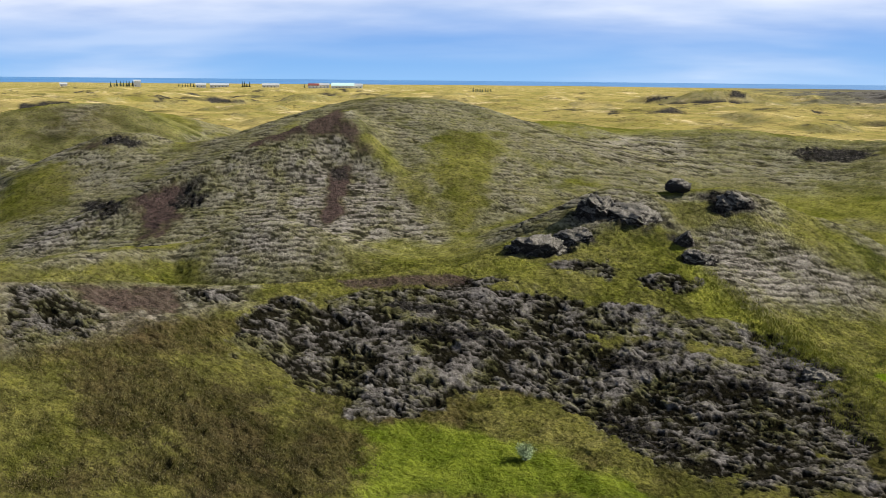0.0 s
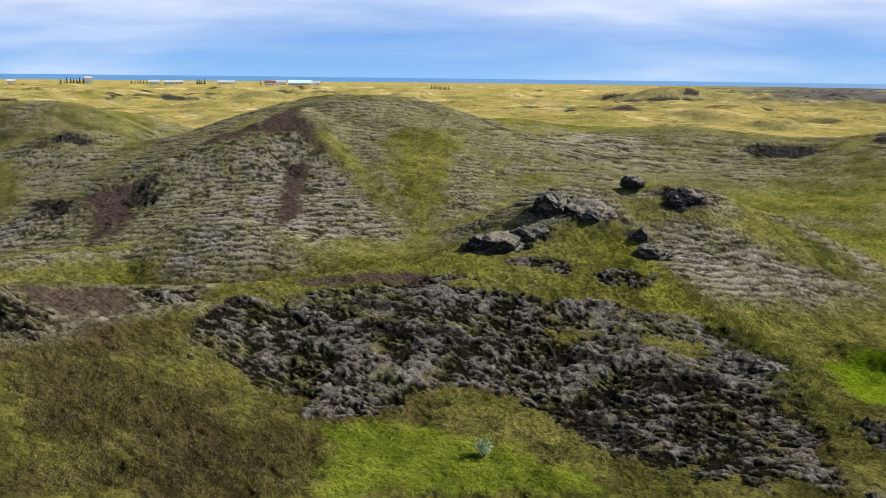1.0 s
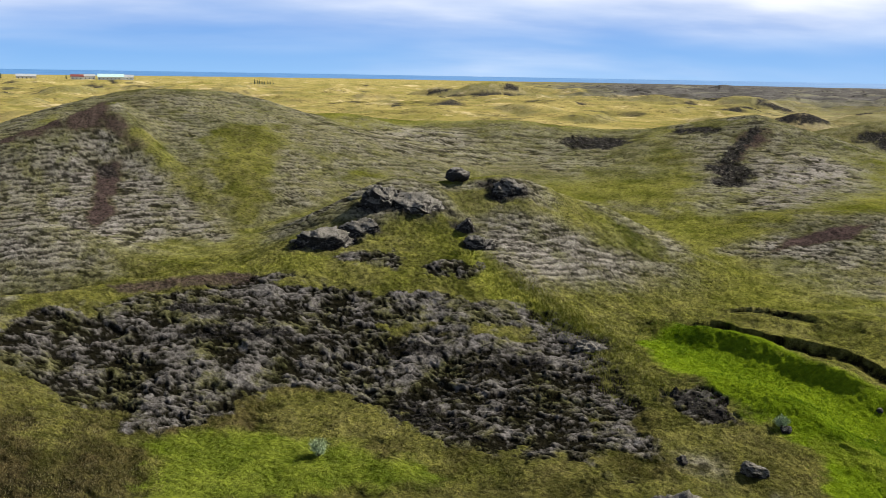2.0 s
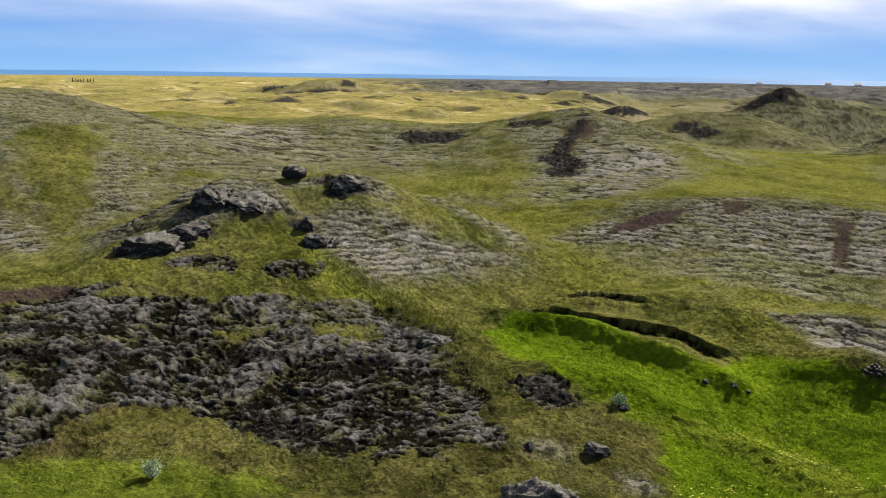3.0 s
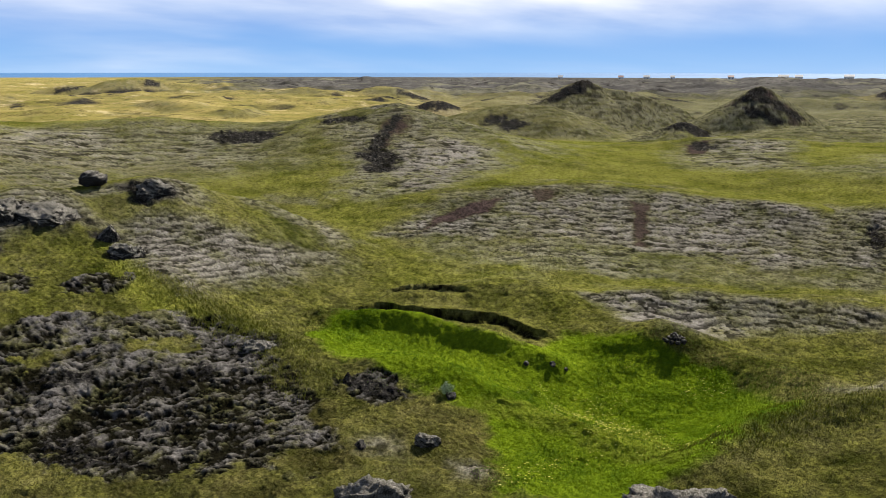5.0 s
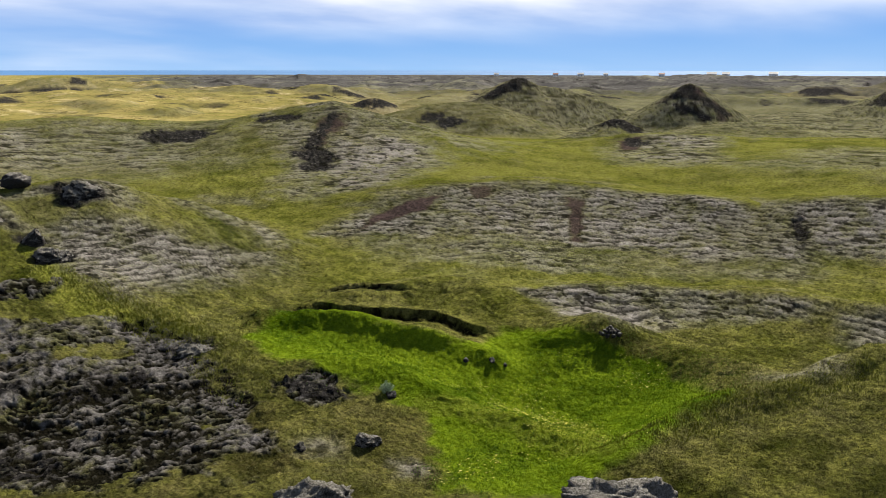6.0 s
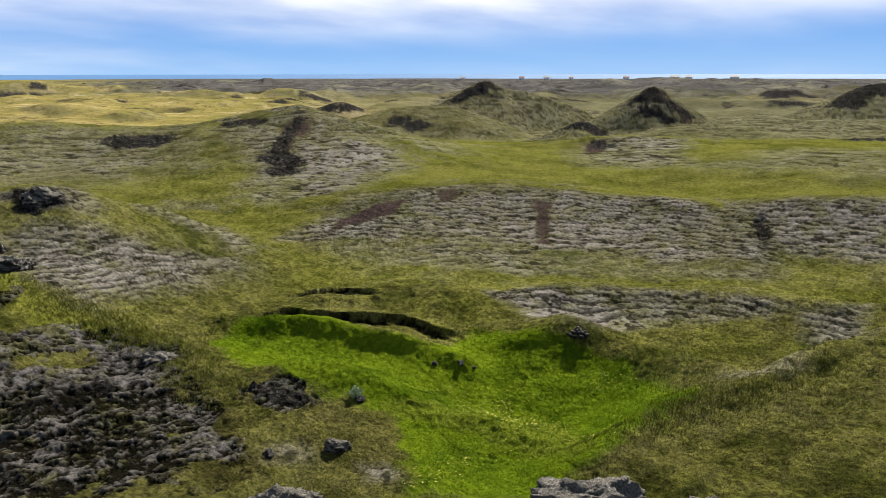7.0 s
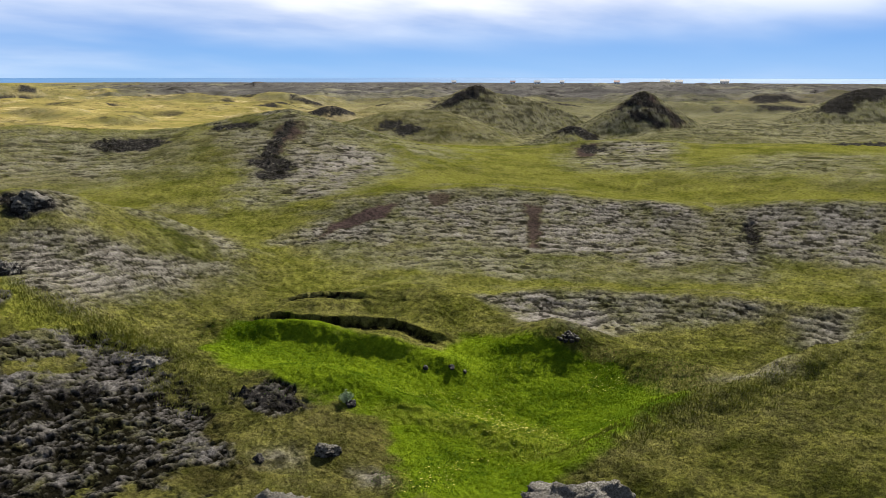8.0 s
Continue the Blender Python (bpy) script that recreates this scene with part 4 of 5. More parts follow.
def ground_material():
    m, nt, bsdf = material("heathland")
    where = node(nt, "NewGeometry").outputs["Position"]
    a = node(nt, "SeparateColor", {"Color": node(nt, "Attribute", attribute_name="cover_a").outputs["Color"]})
    b = node(nt, "SeparateColor", {"Color": node(nt, "Attribute", attribute_name="cover_b").outputs["Color"]})
    c = node(nt, "SeparateColor", {"Color": node(nt, "Attribute", attribute_name="cover_c").outputs["Color"]})
    moss, tuft, soil = a.outputs
    rock, lush, brown = b.outputs
    bright, dry, heath = c.outputs
    d = node(nt, "SeparateColor", {"Color": node(nt, "Attribute", attribute_name="gap_shade_tone").outputs["Color"]})
    gap, tone = d.outputs[0], d.outputs[1]
    fine, mid, wide = noise_fac(nt, where, 4.0, 5, 0.72, 0.36, 0.64), noise_fac(nt, where, 1.1, 6, 0.72, 0.35, 0.65), noise_fac(nt, where, 0.16, 6, 0.68, 0.35, 0.65)
    speck = noise_fac(nt, where, 14.0, 3, 0.7, 0.38, 0.62)
    huge = noise_fac(nt, where, 0.02, 6, 0.7)

    def times(p, q):
        return node(nt, "Math", {0: p, 1: q}, operation="MULTIPLY").outputs[0]

    # olive grass: thin dark sward, thick pale tussocks
    col = blend(nt, wide, (0.066, 0.082, 0.011), (0.146, 0.150, 0.032))
    col = blend(nt, tone, blend(nt, 0.55, col, (0.016, 0.018, 0.003)), blend(nt, 0.25, col, (0.28, 0.26, 0.06)))
    col = blend(nt, times(noise_fac(nt, where, 1.6, 5, 0.8, 0.52, 0.60), 0.6), col, blend(nt, 0.8, col, (0.010, 0.012, 0.003)))
    pale = blend(nt, speck, (0.10, 0.092, 0.035), (0.20, 0.180, 0.09))
    col = blend(nt, times(times(mid, wide), 0.6), col, pale)
    dead = blend(nt, tone, (0.014, 0.010, 0.006), blend(nt, mid, (0.040, 0.030, 0.018), (0.092, 0.068, 0.034)))
    dead = blend(nt, times(wide, 0.4), dead, blend(nt, fine, (0.05, 0.055, 0.010), (0.11, 0.115, 0.02)))
    col = blend(nt, brown, col, dead)
    deep = blend(nt, blend(nt, 0.4, wide, tone), (0.046, 0.080, 0.003), (0.172, 0.236, 0.012))
    deep = blend(nt, times(fine, 0.45), deep, (0.012, 0.040, 0.002))
    col = blend(nt, lush, col, deep)
    col = blend(nt, bright, col, blend(nt, fine, (0.085, 0.102, 0.012), blend(nt, tone, (0.150, 0.160, 0.024), (0.240, 0.240, 0.045))))
    # the plain
    straw = blend(nt, huge, (0.22, 0.19, 0.050), (0.42, 0.335, 0.145))
    straw = blend(nt, noise_fac(nt, where, 0.05, 6, 0.75, 0.40, 0.60), blend(nt, 0.6, straw, (0.075, 0.085, 0.016)), straw)
    straw = blend(nt, times(noise_fac(nt, where, 0.03, 6, 0.75, 0.56, 0.64), 0.7), straw, (0.55, 0.45, 0.27))
    straw = blend(nt, times(noise_fac(nt, where, 0.25, 4, 0.8, 0.50, 0.60), 0.55), straw, blend(nt, 0.6, straw, (0.04, 0.04, 0.012)))
    col = blend(nt, dry, col, straw)
    dark = blend(nt, huge, (0.055, 0.054, 0.058), (0.155, 0.148, 0.140))
    dark = blend(nt, noise_fac(nt, where, 0.05, 6, 0.8, 0.4, 0.6), blend(nt, 0.65, dark, (0.020, 0.020, 0.018)), dark)
    dark = blend(nt, times(noise_fac(nt, where, 0.012, 5, 0.7, 0.55, 0.65), 0.7), dark, (0.19, 0.185, 0.125))
    col = blend(nt, heath, col, dark)
    # woolly grey moss
    grey = blend(nt, tone, (0.10, 0.093, 0.072), (0.33, 0.308, 0.285))
    grey = blend(nt, times(fine, 0.4), grey, blend(nt, 0.6, grey, (0.05, 0.045, 0.03)))
    grey = blend(nt, times(noise_fac(nt, where, 0.5, 5, 0.7, 0.47, 0.62), 0.6), grey, col)
    col = blend(nt, moss, col, grey)
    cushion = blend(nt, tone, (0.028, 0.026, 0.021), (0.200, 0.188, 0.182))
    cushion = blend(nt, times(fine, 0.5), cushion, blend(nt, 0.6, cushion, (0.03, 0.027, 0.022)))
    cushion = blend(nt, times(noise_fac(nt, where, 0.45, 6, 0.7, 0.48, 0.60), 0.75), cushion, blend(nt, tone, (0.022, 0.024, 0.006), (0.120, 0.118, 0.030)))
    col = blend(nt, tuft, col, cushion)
    # bare red-brown scoria, black lava; last, litter blackened as shade between the cushions
    scoria = blend(nt, fine, (0.022, 0.013, 0.014), blend(nt, mid, (0.042, 0.025, 0.025), (0.082, 0.050, 0.049)))
    scoria = blend(nt, times(speck, 0.2), scoria, (0.20, 0.17, 0.17))
    col = blend(nt, soil, col, scoria)
    lava = blend(nt, fine, (0.006, 0.006, 0.007), (0.040, 0.037, 0.036))
    lava = blend(nt, times(noise_fac(nt, where, 2.6, 5, 0.75, 0.54, 0.62), 0.5), lava, grey)
    col = blend(nt, rock, col, lava)
    # dark gaps in the sward
    grain = noise_fac(nt, where, 3.4, 5, 0.78, 0.40, 0.53)
    closed = node(nt, "Math", {0: node(nt, "Math", {0: dry, 1: heath}, operation="MAXIMUM").outputs[0], 1: node(nt, "Math", {0: times(lush, 0.6), 1: times(bright, 0.4)}, operation="MAXIMUM").outputs[0]}, operation="MAXIMUM").outputs[0]
    thin = times(node(nt, "Math", {0: 1.0, 1: grain}, operation="SUBTRACT").outputs[0], node(nt, "Math", {0: 1.0, 1: closed}, operation="SUBTRACT").outputs[0])
    col = blend(nt, times(thin, 0.55), col, (0.007, 0.007, 0.004))
    # thin dark spots in the growth of the plain
    coarse = noise_fac(nt, where, 0.10, 5, 0.9, 0.52, 0.60)
    out_there = node(nt, "Math", {0: dry, 1: heath}, operation="MAXIMUM").outputs[0]
    col = blend(nt, times(times(coarse, out_there), 0.6), col, (0.012, 0.013, 0.006))
    # near black for bank earth and for painted shade between cushions and rows
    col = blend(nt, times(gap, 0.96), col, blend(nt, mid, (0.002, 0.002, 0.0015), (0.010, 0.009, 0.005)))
    link(nt, col, bsdf.inputs["Base Color"])
    bsdf.inputs["Roughness"].default_value = 1.0
    bsdf.inputs["Specular IOR Level"].default_value = 0.0
    height = node(nt, "Math", {0: fine, 1: node(nt, "Math", {0: speck, 1: 0.25}, operation="MULTIPLY").outputs[0]}, operation="ADD").outputs[0]
    bump = node(nt, "Bump", {"Height": height, "Strength": 1.0, "Distance": 0.09})
    link(nt, bump.outputs[0], bsdf.inputs["Normal"])
    return m


def sheet_mesh(name, verts, quads):
    mesh = bpy.data.meshes.new(name)
    mesh.vertices.add(len(verts))
    mesh.vertices.foreach_set("co", np.ascontiguousarray(verts, np.float32).ravel())
    mesh.loops.add(quads.size)
    mesh.loops.foreach_set("vertex_index", np.ascontiguousarray(quads, np.int32).ravel())
    mesh.polygons.add(len(quads))
    mesh.polygons.foreach_set("loop_start", np.arange(0, quads.size, quads.shape[1], dtype=np.int32))
    mesh.polygons.foreach_set("use_smooth", np.ones(len(quads), bool))
    mesh.update(calc_edges=True)
    return mesh


def build_ground():
    fine = np.radians(np.arange(-33, 80, 0.092))
    coarse = np.radians(np.arange(80, 327, 4.0))
    az = np.concatenate([fine, coarse])
    r = [0.02, 3.0, 6.0, 10.0, 15.0, 20.0, 25.0]
    while r[-1] < 4900:
        r.append(r[-1] * (1 + (0.0023 if r[-1] < 56 else 0.0028 if r[-1] < 94 else 0.0035 if r[-1] < 140 else 0.0045 if r[-1] < 330 else 0.0080 if r[-1] < 700 else 0.020)))
    r = np.array(r)
    A, RR = np.meshgrid(az, r)
    x, y = RR * np.sin(A) + 0.7, RR * np.cos(A) + 0.5
    rows = [slice(k, k + 24) for k in range(0, len(r), 24)]   # worked in strips of rows
    h, own = (np.concatenate(k) for k in zip(*[large_forms(x[s], y[s]) for s in rows]))
    wrapped = np.concatenate([az[-1:] - 2 * math.pi, az, az[:1] + 2 * math.pi])
    hw = np.concatenate([h[:, -1:], h, h[:, :1]], 1)
    slope = np.hypot(np.gradient(h, r, axis=0), np.gradient(hw, wrapped, axis=1)[:, 1:-1] / RR)
    strips_of = [covers(x[s], y[s], h[s], slope[s]) for s in rows]
    h = np.concatenate([h[s] + relief(x[s], y[s], h[s], slope[s], k) for s, k in zip(rows, strips_of)])
    c = [np.concatenate(k) for k in zip(*strips_of)]
    nr, na = x.shape
    i = np.arange((nr - 1) * na)
    row, col = i // na, i % na
    nxt = (col + 1) % na
    quads = np.stack([row * na + col, row * na + nxt, (row + 1) * na + nxt, (row + 1) * na + col], 1)[:, ::-1]
    verts = np.stack([x, y, h], -1).reshape(-1, 3)
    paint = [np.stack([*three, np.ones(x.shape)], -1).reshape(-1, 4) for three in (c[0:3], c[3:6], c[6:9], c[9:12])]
    mat = ground_material()
    belongs = own.reshape(-1)[quads[:, 0]]
    for k, (name, label) in enumerate(LAND):
        mine = quads[belongs == k]
        if not len(mine):
            continue
        used, local = np.unique(mine, return_inverse=True)
        mesh = sheet_mesh(name, verts[used], local.reshape(-1, 4))
        for key, four in zip(("cover_a", "cover_b", "cover_c", "gap_shade_tone"), paint):
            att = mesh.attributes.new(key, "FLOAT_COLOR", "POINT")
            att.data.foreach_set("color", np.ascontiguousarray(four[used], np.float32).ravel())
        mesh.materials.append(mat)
        tagged(new(name, mesh), label, name, kind="structure")
    return az, r, h


# the open ground, and the hills that stand up from it
LAND = (("ground", "rolling heathland of olive grass and grey moss"),
        ("hill", "far dark hill on the grassy plain"),
        ("hill", "steep cone-shaped hill of dark scoria and grass"),
        ("hill", "green hill with a black lava crest"),
        ("hill", "low olive hill with a patch of lava"),
        ("hill", "pale sandy hill far out on the plain"),
        ("hill", "rounded olive and brown hill"),
        ("hill", "green dome-shaped hill with patches of moss"),
        ("hill", "ridge-shaped hill of moss and grass"),
        ("hill", "broad grey moss hill with a rocky reddish peak"),
        ("hill", "long hill with a steep grey moss face lined by sheep steps"),
        ("hill", "pyramid-shaped hill of grey moss with red-brown scree"),
        ("hill", "small pale grey moss knoll"),
        ("hill", "mossy knoll crowned by black lava rocks"),
        ("hill", "near ridge of thick grey moss tufts and dry grass"),
        ("mound", "low bank of pale grey moss"),
        ("mound", "grassy mound with a black earth bank"),
        ("mound", "small green knoll below a stone heap"),
        ("mound", "smooth olive grass mound beside the hollow"))
GRID = build_ground()


def ground_height(x, y):
    """The height of the finished ground at places within the finely built fan."""
    az, r, h = GRID
    x, y = np.asarray(x, float), np.asarray(y, float)
    a, d = np.arctan2(x - 0.7, y - 0.5), np.hypot(x - 0.7, y - 0.5)
    i, j = np.clip(np.searchsorted(az, a), 1, len(az) - 1), np.clip(np.searchsorted(r, d), 1, len(r) - 1)
    u, v = (a - az[i - 1]) / (az[i] - az[i - 1]), (d - r[j - 1]) / (r[j] - r[j - 1])
    return (h[j - 1, i - 1] * (1 - u) + h[j - 1, i] * u) * (1 - v) + (h[j, i - 1] * (1 - u) + h[j, i] * u) * v


# ---- sea ----
def build_sea():
    m, nt, bsdf = material("sea_water")
    where = node(nt, "NewGeometry").outputs["Position"]
    band = node(nt, "Mapping", {"Vector": where, "Scale": (0.004, 0.02, 1)})
    link(nt, blend(nt, noise_fac(nt, band.outputs[0], 1.0, 4), (0.03, 0.10, 0.24), (0.07, 0.18, 0.36)), bsdf.inputs["Base Color"])
    bsdf.inputs["Roughness"].default_value = 0.85
    bsdf.inputs["Specular IOR Level"].default_value = 0.1
    n = 180
    a = np.arange(n) * 2 * math.pi / n
    rings = [np.stack([r * np.sin(a), r * np.cos(a), np.full(n, -0.6)], 1) for r in (1500.0, 2600.0, 4895.0)]
    i = np.arange(2 * n)
    row, col = i // n, i % n
    quads = np.stack([row * n + col, row * n + (col + 1) % n, (row + 1) * n + (col + 1) % n, (row + 1) * n + col], 1)[:, ::-1]
    mesh = sheet_mesh("sea", np.concatenate(rings), quads)
    mesh.materials.append(m)
    tagged(new("sea", mesh), "flat blue sea along the horizon", "sea", kind="structure")


build_sea()
# ---- things ----
def mesh_object(name, verts, faces, mat, parent=None, smooth=True):
    """One mesh from arrays; faces all with the same number of corners."""
    mesh = sheet_mesh(name, np.asarray(verts), np.asarray(faces))
    if not smooth:
        mesh.polygons.foreach_set("use_smooth", np.zeros(len(mesh.polygons), bool))
    mesh.materials.append(mat)
    ob = new(name, mesh)
    ob.parent = parent
    return ob


def part(name, bm, mat, parent, label=""):
    mesh = bpy.data.meshes.new(name)
    bm.to_mesh(mesh)
    bm.free()
    mesh.materials.append(mat)
    ob = new(name, mesh)
    ob.parent = parent
    return tagged(ob, label)


def lava_material(name, moss_share):
    m, nt, bsdf = material(name)
    geo = node(nt, "NewGeometry")
    where = geo.outputs["Position"]
    fine, mid = noise_fac(nt, where, 13.0, 4, 0.7, 0.38, 0.62), noise_fac(nt, where, 2.0, 4)
    pits = node(nt, "TexVoronoi", {"Vector": where, "Scale": 5.0})
    lava = blend(nt, fine, (0.010, 0.010, 0.011), (0.065, 0.06, 0.056))
    lava = blend(nt, noise_fac(nt, where, 6.0, 3, 0.6, 0.6, 0.7), lava, (0.11, 0.105, 0.10))
    grey = blend(nt, fine, (0.09, 0.085, 0.068), blend(nt, mid, (0.17, 0.16, 0.14), (0.30, 0.285, 0.265)))
    up = node(nt, "SeparateXYZ", {0: geo.outputs["Normal"]}).outputs[2]
    high = node(nt, "Math", {0: up, 1: node(nt, "Math", {0: mid, 1: 0.5}, operation="MULTIPLY").outputs[0]}, operation="ADD").outputs[0]
    moss = node(nt, "MapRange", {"Value": high, "From Min": 1.05 - moss_share, "From Max": 1.25 - moss_share}).outputs[0]
    link(nt, blend(nt, moss, lava, grey), bsdf.inputs["Base Color"])
    bsdf.inputs["Roughness"].default_value = 0.9
    height = node(nt, "Math", {0: fine, 1: pits.outputs["Distance"]}, operation="ADD").outputs[0]
    link(nt, node(nt, "Bump", {"Height": height, "Strength": 0.9, "Distance": 0.12}).outputs[0], bsdf.inputs["Normal"])
    return m


LAVA, CAPPED, MOSSY = lava_material("lava", 0.0), lava_material("moss_capped_lava", 0.46), lava_material("mossy_lava", 0.8)


def rock_mesh(name, w, d, h, seed, mat, level=4, jag=0.42):
    """A broken lava block: a ball cut by planes, then roughened."""
    rng = np.random.default_rng(seed)
    bm = bmesh.new()
    bmesh.ops.create_icosphere(bm, subdivisions=level, radius=1.0)
    co = np.array([v.co[:] for v in bm.verts])
    for _ in range(11):
        n = rng.normal(size=3)
        n /= np.linalg.norm(n)
        over = np.maximum(co @ n - rng.uniform(0.55, 0.85), 0)
        co -= over[:, None] * n * 0.92
    for size, amp in ((0.9, jag), (0.42, jag * 0.7), (0.2, jag * 0.5), (0.1, jag * 0.3), (0.05, jag * 0.18)):
        off = rng.uniform(0, 50, 3)
        push = [0.5 - 1.6 * abs(noise.noise(Vector(p / size + off))) for p in co]
        co *= (1 + amp * np.array(push))[:, None]
    low = co.min(0)
    co = (co - (low + co.max(0)) / 2) / (co.max(0) - low)
    co *= (w, d, h)
    co[:, 2] += h / 2
    for v, p in zip(bm.verts, co):
        v.co = p
    for f in bm.faces:
        f.smooth = True
    mesh = bpy.data.meshes.new(name)
    bm.to_mesh(mesh)
    bm.free()
    mesh.materials.append(mat)
    return mesh


def outcrop(name, x, y, w, d, h, turn, seed):
    """A lava rock that breaks out of the slope and leans with it."""
    loose = name == "boulder"
    full = h * (1.0 if loose else 1.35)
    ob = new(name, rock_mesh(name, w * (0.85 if loose else 1.35), d * 1.3, full, seed, LAVA if loose else CAPPED, 4 if loose else 5, 0.24 if loose else 0.28))
    e = 0.35 * w + 0.3
    gx = float(ground_height(x + e, y) - ground_height(x - e, y)) / (2 * e)
    gy = float(ground_height(x, y + e) - ground_height(x, y - e)) / (2 * e)
    lean = Vector((0, 0, 1)).rotation_difference(Vector((-gx * 0.7, -gy * 0.7, 1)).normalized()).to_matrix().to_4x4()
    ob.matrix_world = Matrix.Translation((x, y, float(ground_height(x, y)))) @ lean @ pose(0, 0, -full * (0.36 if loose else 0.66), 0, 0, turn)
    if loose:
        tagged(ob, "dark rough lava boulder lying on the moss", "boulder", "loose lava boulders")
    else:
        tagged(ob, "black craggy lava outcrop with grey moss on top", "rock outcrop", "lava outcrops")
    return ob


outcrop("lava_outcrop", 6.6, 55.9, 3.42, 2.56, 2.15, -7, 1)
outcrop("lava_outcrop", 9.4, 57.1, 2.28, 1.71, 1.52, -9, 2)
outcrop("lava_outcrop", 11.8, 59.9, 2.77, 2.08, 2.18, -11, 3)
outcrop("lava_outcrop", 14.3, 59, 3.23, 2.42, 1.54, -14, 4)
outcrop("boulder", 18.8, 63.9, 2.45, 1.84, 1.44, -16, 5)
outcrop("lava_outcrop", 22.1, 61.4, 2.95, 2.22, 1.94, -20, 6)
outcrop("lava_outcrop", 17.4, 56.9, 1.41, 1.05, 2.24, -17, 7)
outcrop("lava_outcrop", 17.8, 54.2, 1.92, 1.44, 1.63, -18, 8)
outcrop("lava_outcrop", 20.7, 41.5, 2.03, 1.52, 1.19, -26, 12)
outcrop("boulder", 26.1, 30.8, 0.65, 0.49, 0.4, -40, 34)
outcrop("boulder", 19.4, 29.1, 0.66, 0.49, 0.52, -34, 35)


outcrop("boulder", 32.7, 31.9, 0.4, 0.3, 0.25, -50, 61)
outcrop("boulder", 33.6, 30.7, 0.45, 0.35, 0.28, -50, 62)
outcrop("boulder", 34.2, 30.2, 0.3, 0.25, 0.2, -50, 63)


def mossy_boulder(x, y, w, d, top, turn, seed):
    ob = new("mossy_boulder", rock_mesh("mossy_boulder", w, d, top, seed, MOSSY, 5, 0.30))
    ob.matrix_world = pose(x, y, float(ground_height(x, y)) - 0.25, 0, 0, turn)
    tagged(ob, "lava boulder thickly covered with pale grey moss", "boulder", "mossy boulders")


mossy_boulder(22.1, 27.6, 1.3, 1.0, 0.85, -39, 204)
mossy_boulder(22.9, 14.6, 4.4, 2.6, 3.1, -57, 201)
mossy_boulder(24.9, 11.3, 2.9, 2.2, 2.9, -65, 202)
mossy_boulder(16.2, 23.2, 3.3, 2.0, 2.3, -35, 203)


def cairn(x, y):
    base = new("cairn")
    base.location = (x, y, float(ground_height(x, y)) - 0.22)
    tagged(base, "small heap of dark lava stones on a grassy knoll", "cairn")
    rng = random.Random(7)
    for ring, (n, rad, z) in enumerate(((11, 0.62, 0.0), (8, 0.36, 0.12), (3, 0.14, 0.25))):
        for k in range(n):
            a = 2 * math.pi * k / n + ring * 0.5
            s = rng.uniform(0.26, 0.36)
            stone = new("stone", rock_mesh("stone", s, s * rng.uniform(0.7, 1), s * rng.uniform(0.7, 0.95), 300 + ring * 10 + k, LAVA, 2, 0.3))
            stone.parent = base
            stone.matrix_local = pose(rad * math.cos(a), rad * math.sin(a), z, rng.uniform(-15, 15), rng.uniform(-15, 15), rng.uniform(0, 360))


cairn(40.6, 27.4)


# ---- willow bush ----
def leaf_material(name, dark, light):
    m, nt, bsdf = material(name)
    geo = node(nt, "NewGeometry")
    link(nt, blend(nt, geo.outputs["Random Per Island"], dark, light), bsdf.inputs["Base Color"])
    bsdf.inputs["Roughness"].default_value = 0.7
    return m


def willow_bush(x, y, size, seed):
    bush = new("willow_bush")
    bush.location = (x, y, float(ground_height(x, y)) - 0.03)
    tagged(bush, "low silver-green woolly willow bush in the grass", "bush")
    rng = np.random.default_rng(seed)
    twig_mat, leaf_mat = material("willow_bark"), leaf_material("willow_leaf", (0.13, 0.19, 0.09), (0.34, 0.42, 0.26))
    twig_mat[2].inputs["Base Color"].default_value = (0.06, 0.045, 0.03, 1)
    bm = bmesh.new()
    lv, lf = [], []
    for k in range(46):
        a, lean = rng.uniform(0, 2 * math.pi), rng.uniform(0.1, 1.0)
        tip = Vector((math.cos(a) * lean * 0.5 * size, math.sin(a) * lean * 0.5 * size, size * (0.75 - 0.35 * lean) * rng.uniform(0.8, 1.15)))
        side = Vector((-math.sin(a), math.cos(a), 0)) * 0.012
        q = [bm.verts.new(p) for p in (side, -side, tip - side * 0.3, tip + side * 0.3)]
        bm.faces.new(q)
        for j in range(26):
            c = np.array(tip * rng.uniform(0.45, 1.05)) + rng.normal(0, 0.05 * size, 3)
            u, v = rng.normal(size=3), rng.normal(size=3)
            u = u / np.linalg.norm(u) * 0.045
            v = v / np.linalg.norm(v) * 0.020
            i = len(lv)
            lv += [c - u, c + v, c + u, c - v]
            lf.append((i, i + 1, i + 2, i + 3))
    part("stems", bm, twig_mat[0], bush, "thin brown twigs")
    mesh_object("leaves", lv, lf, leaf_mat, bush, False)


willow_bush(3.8, 33.2, 1.15, 5)
willow_bush(26.0, 31.0, 0.9, 6)


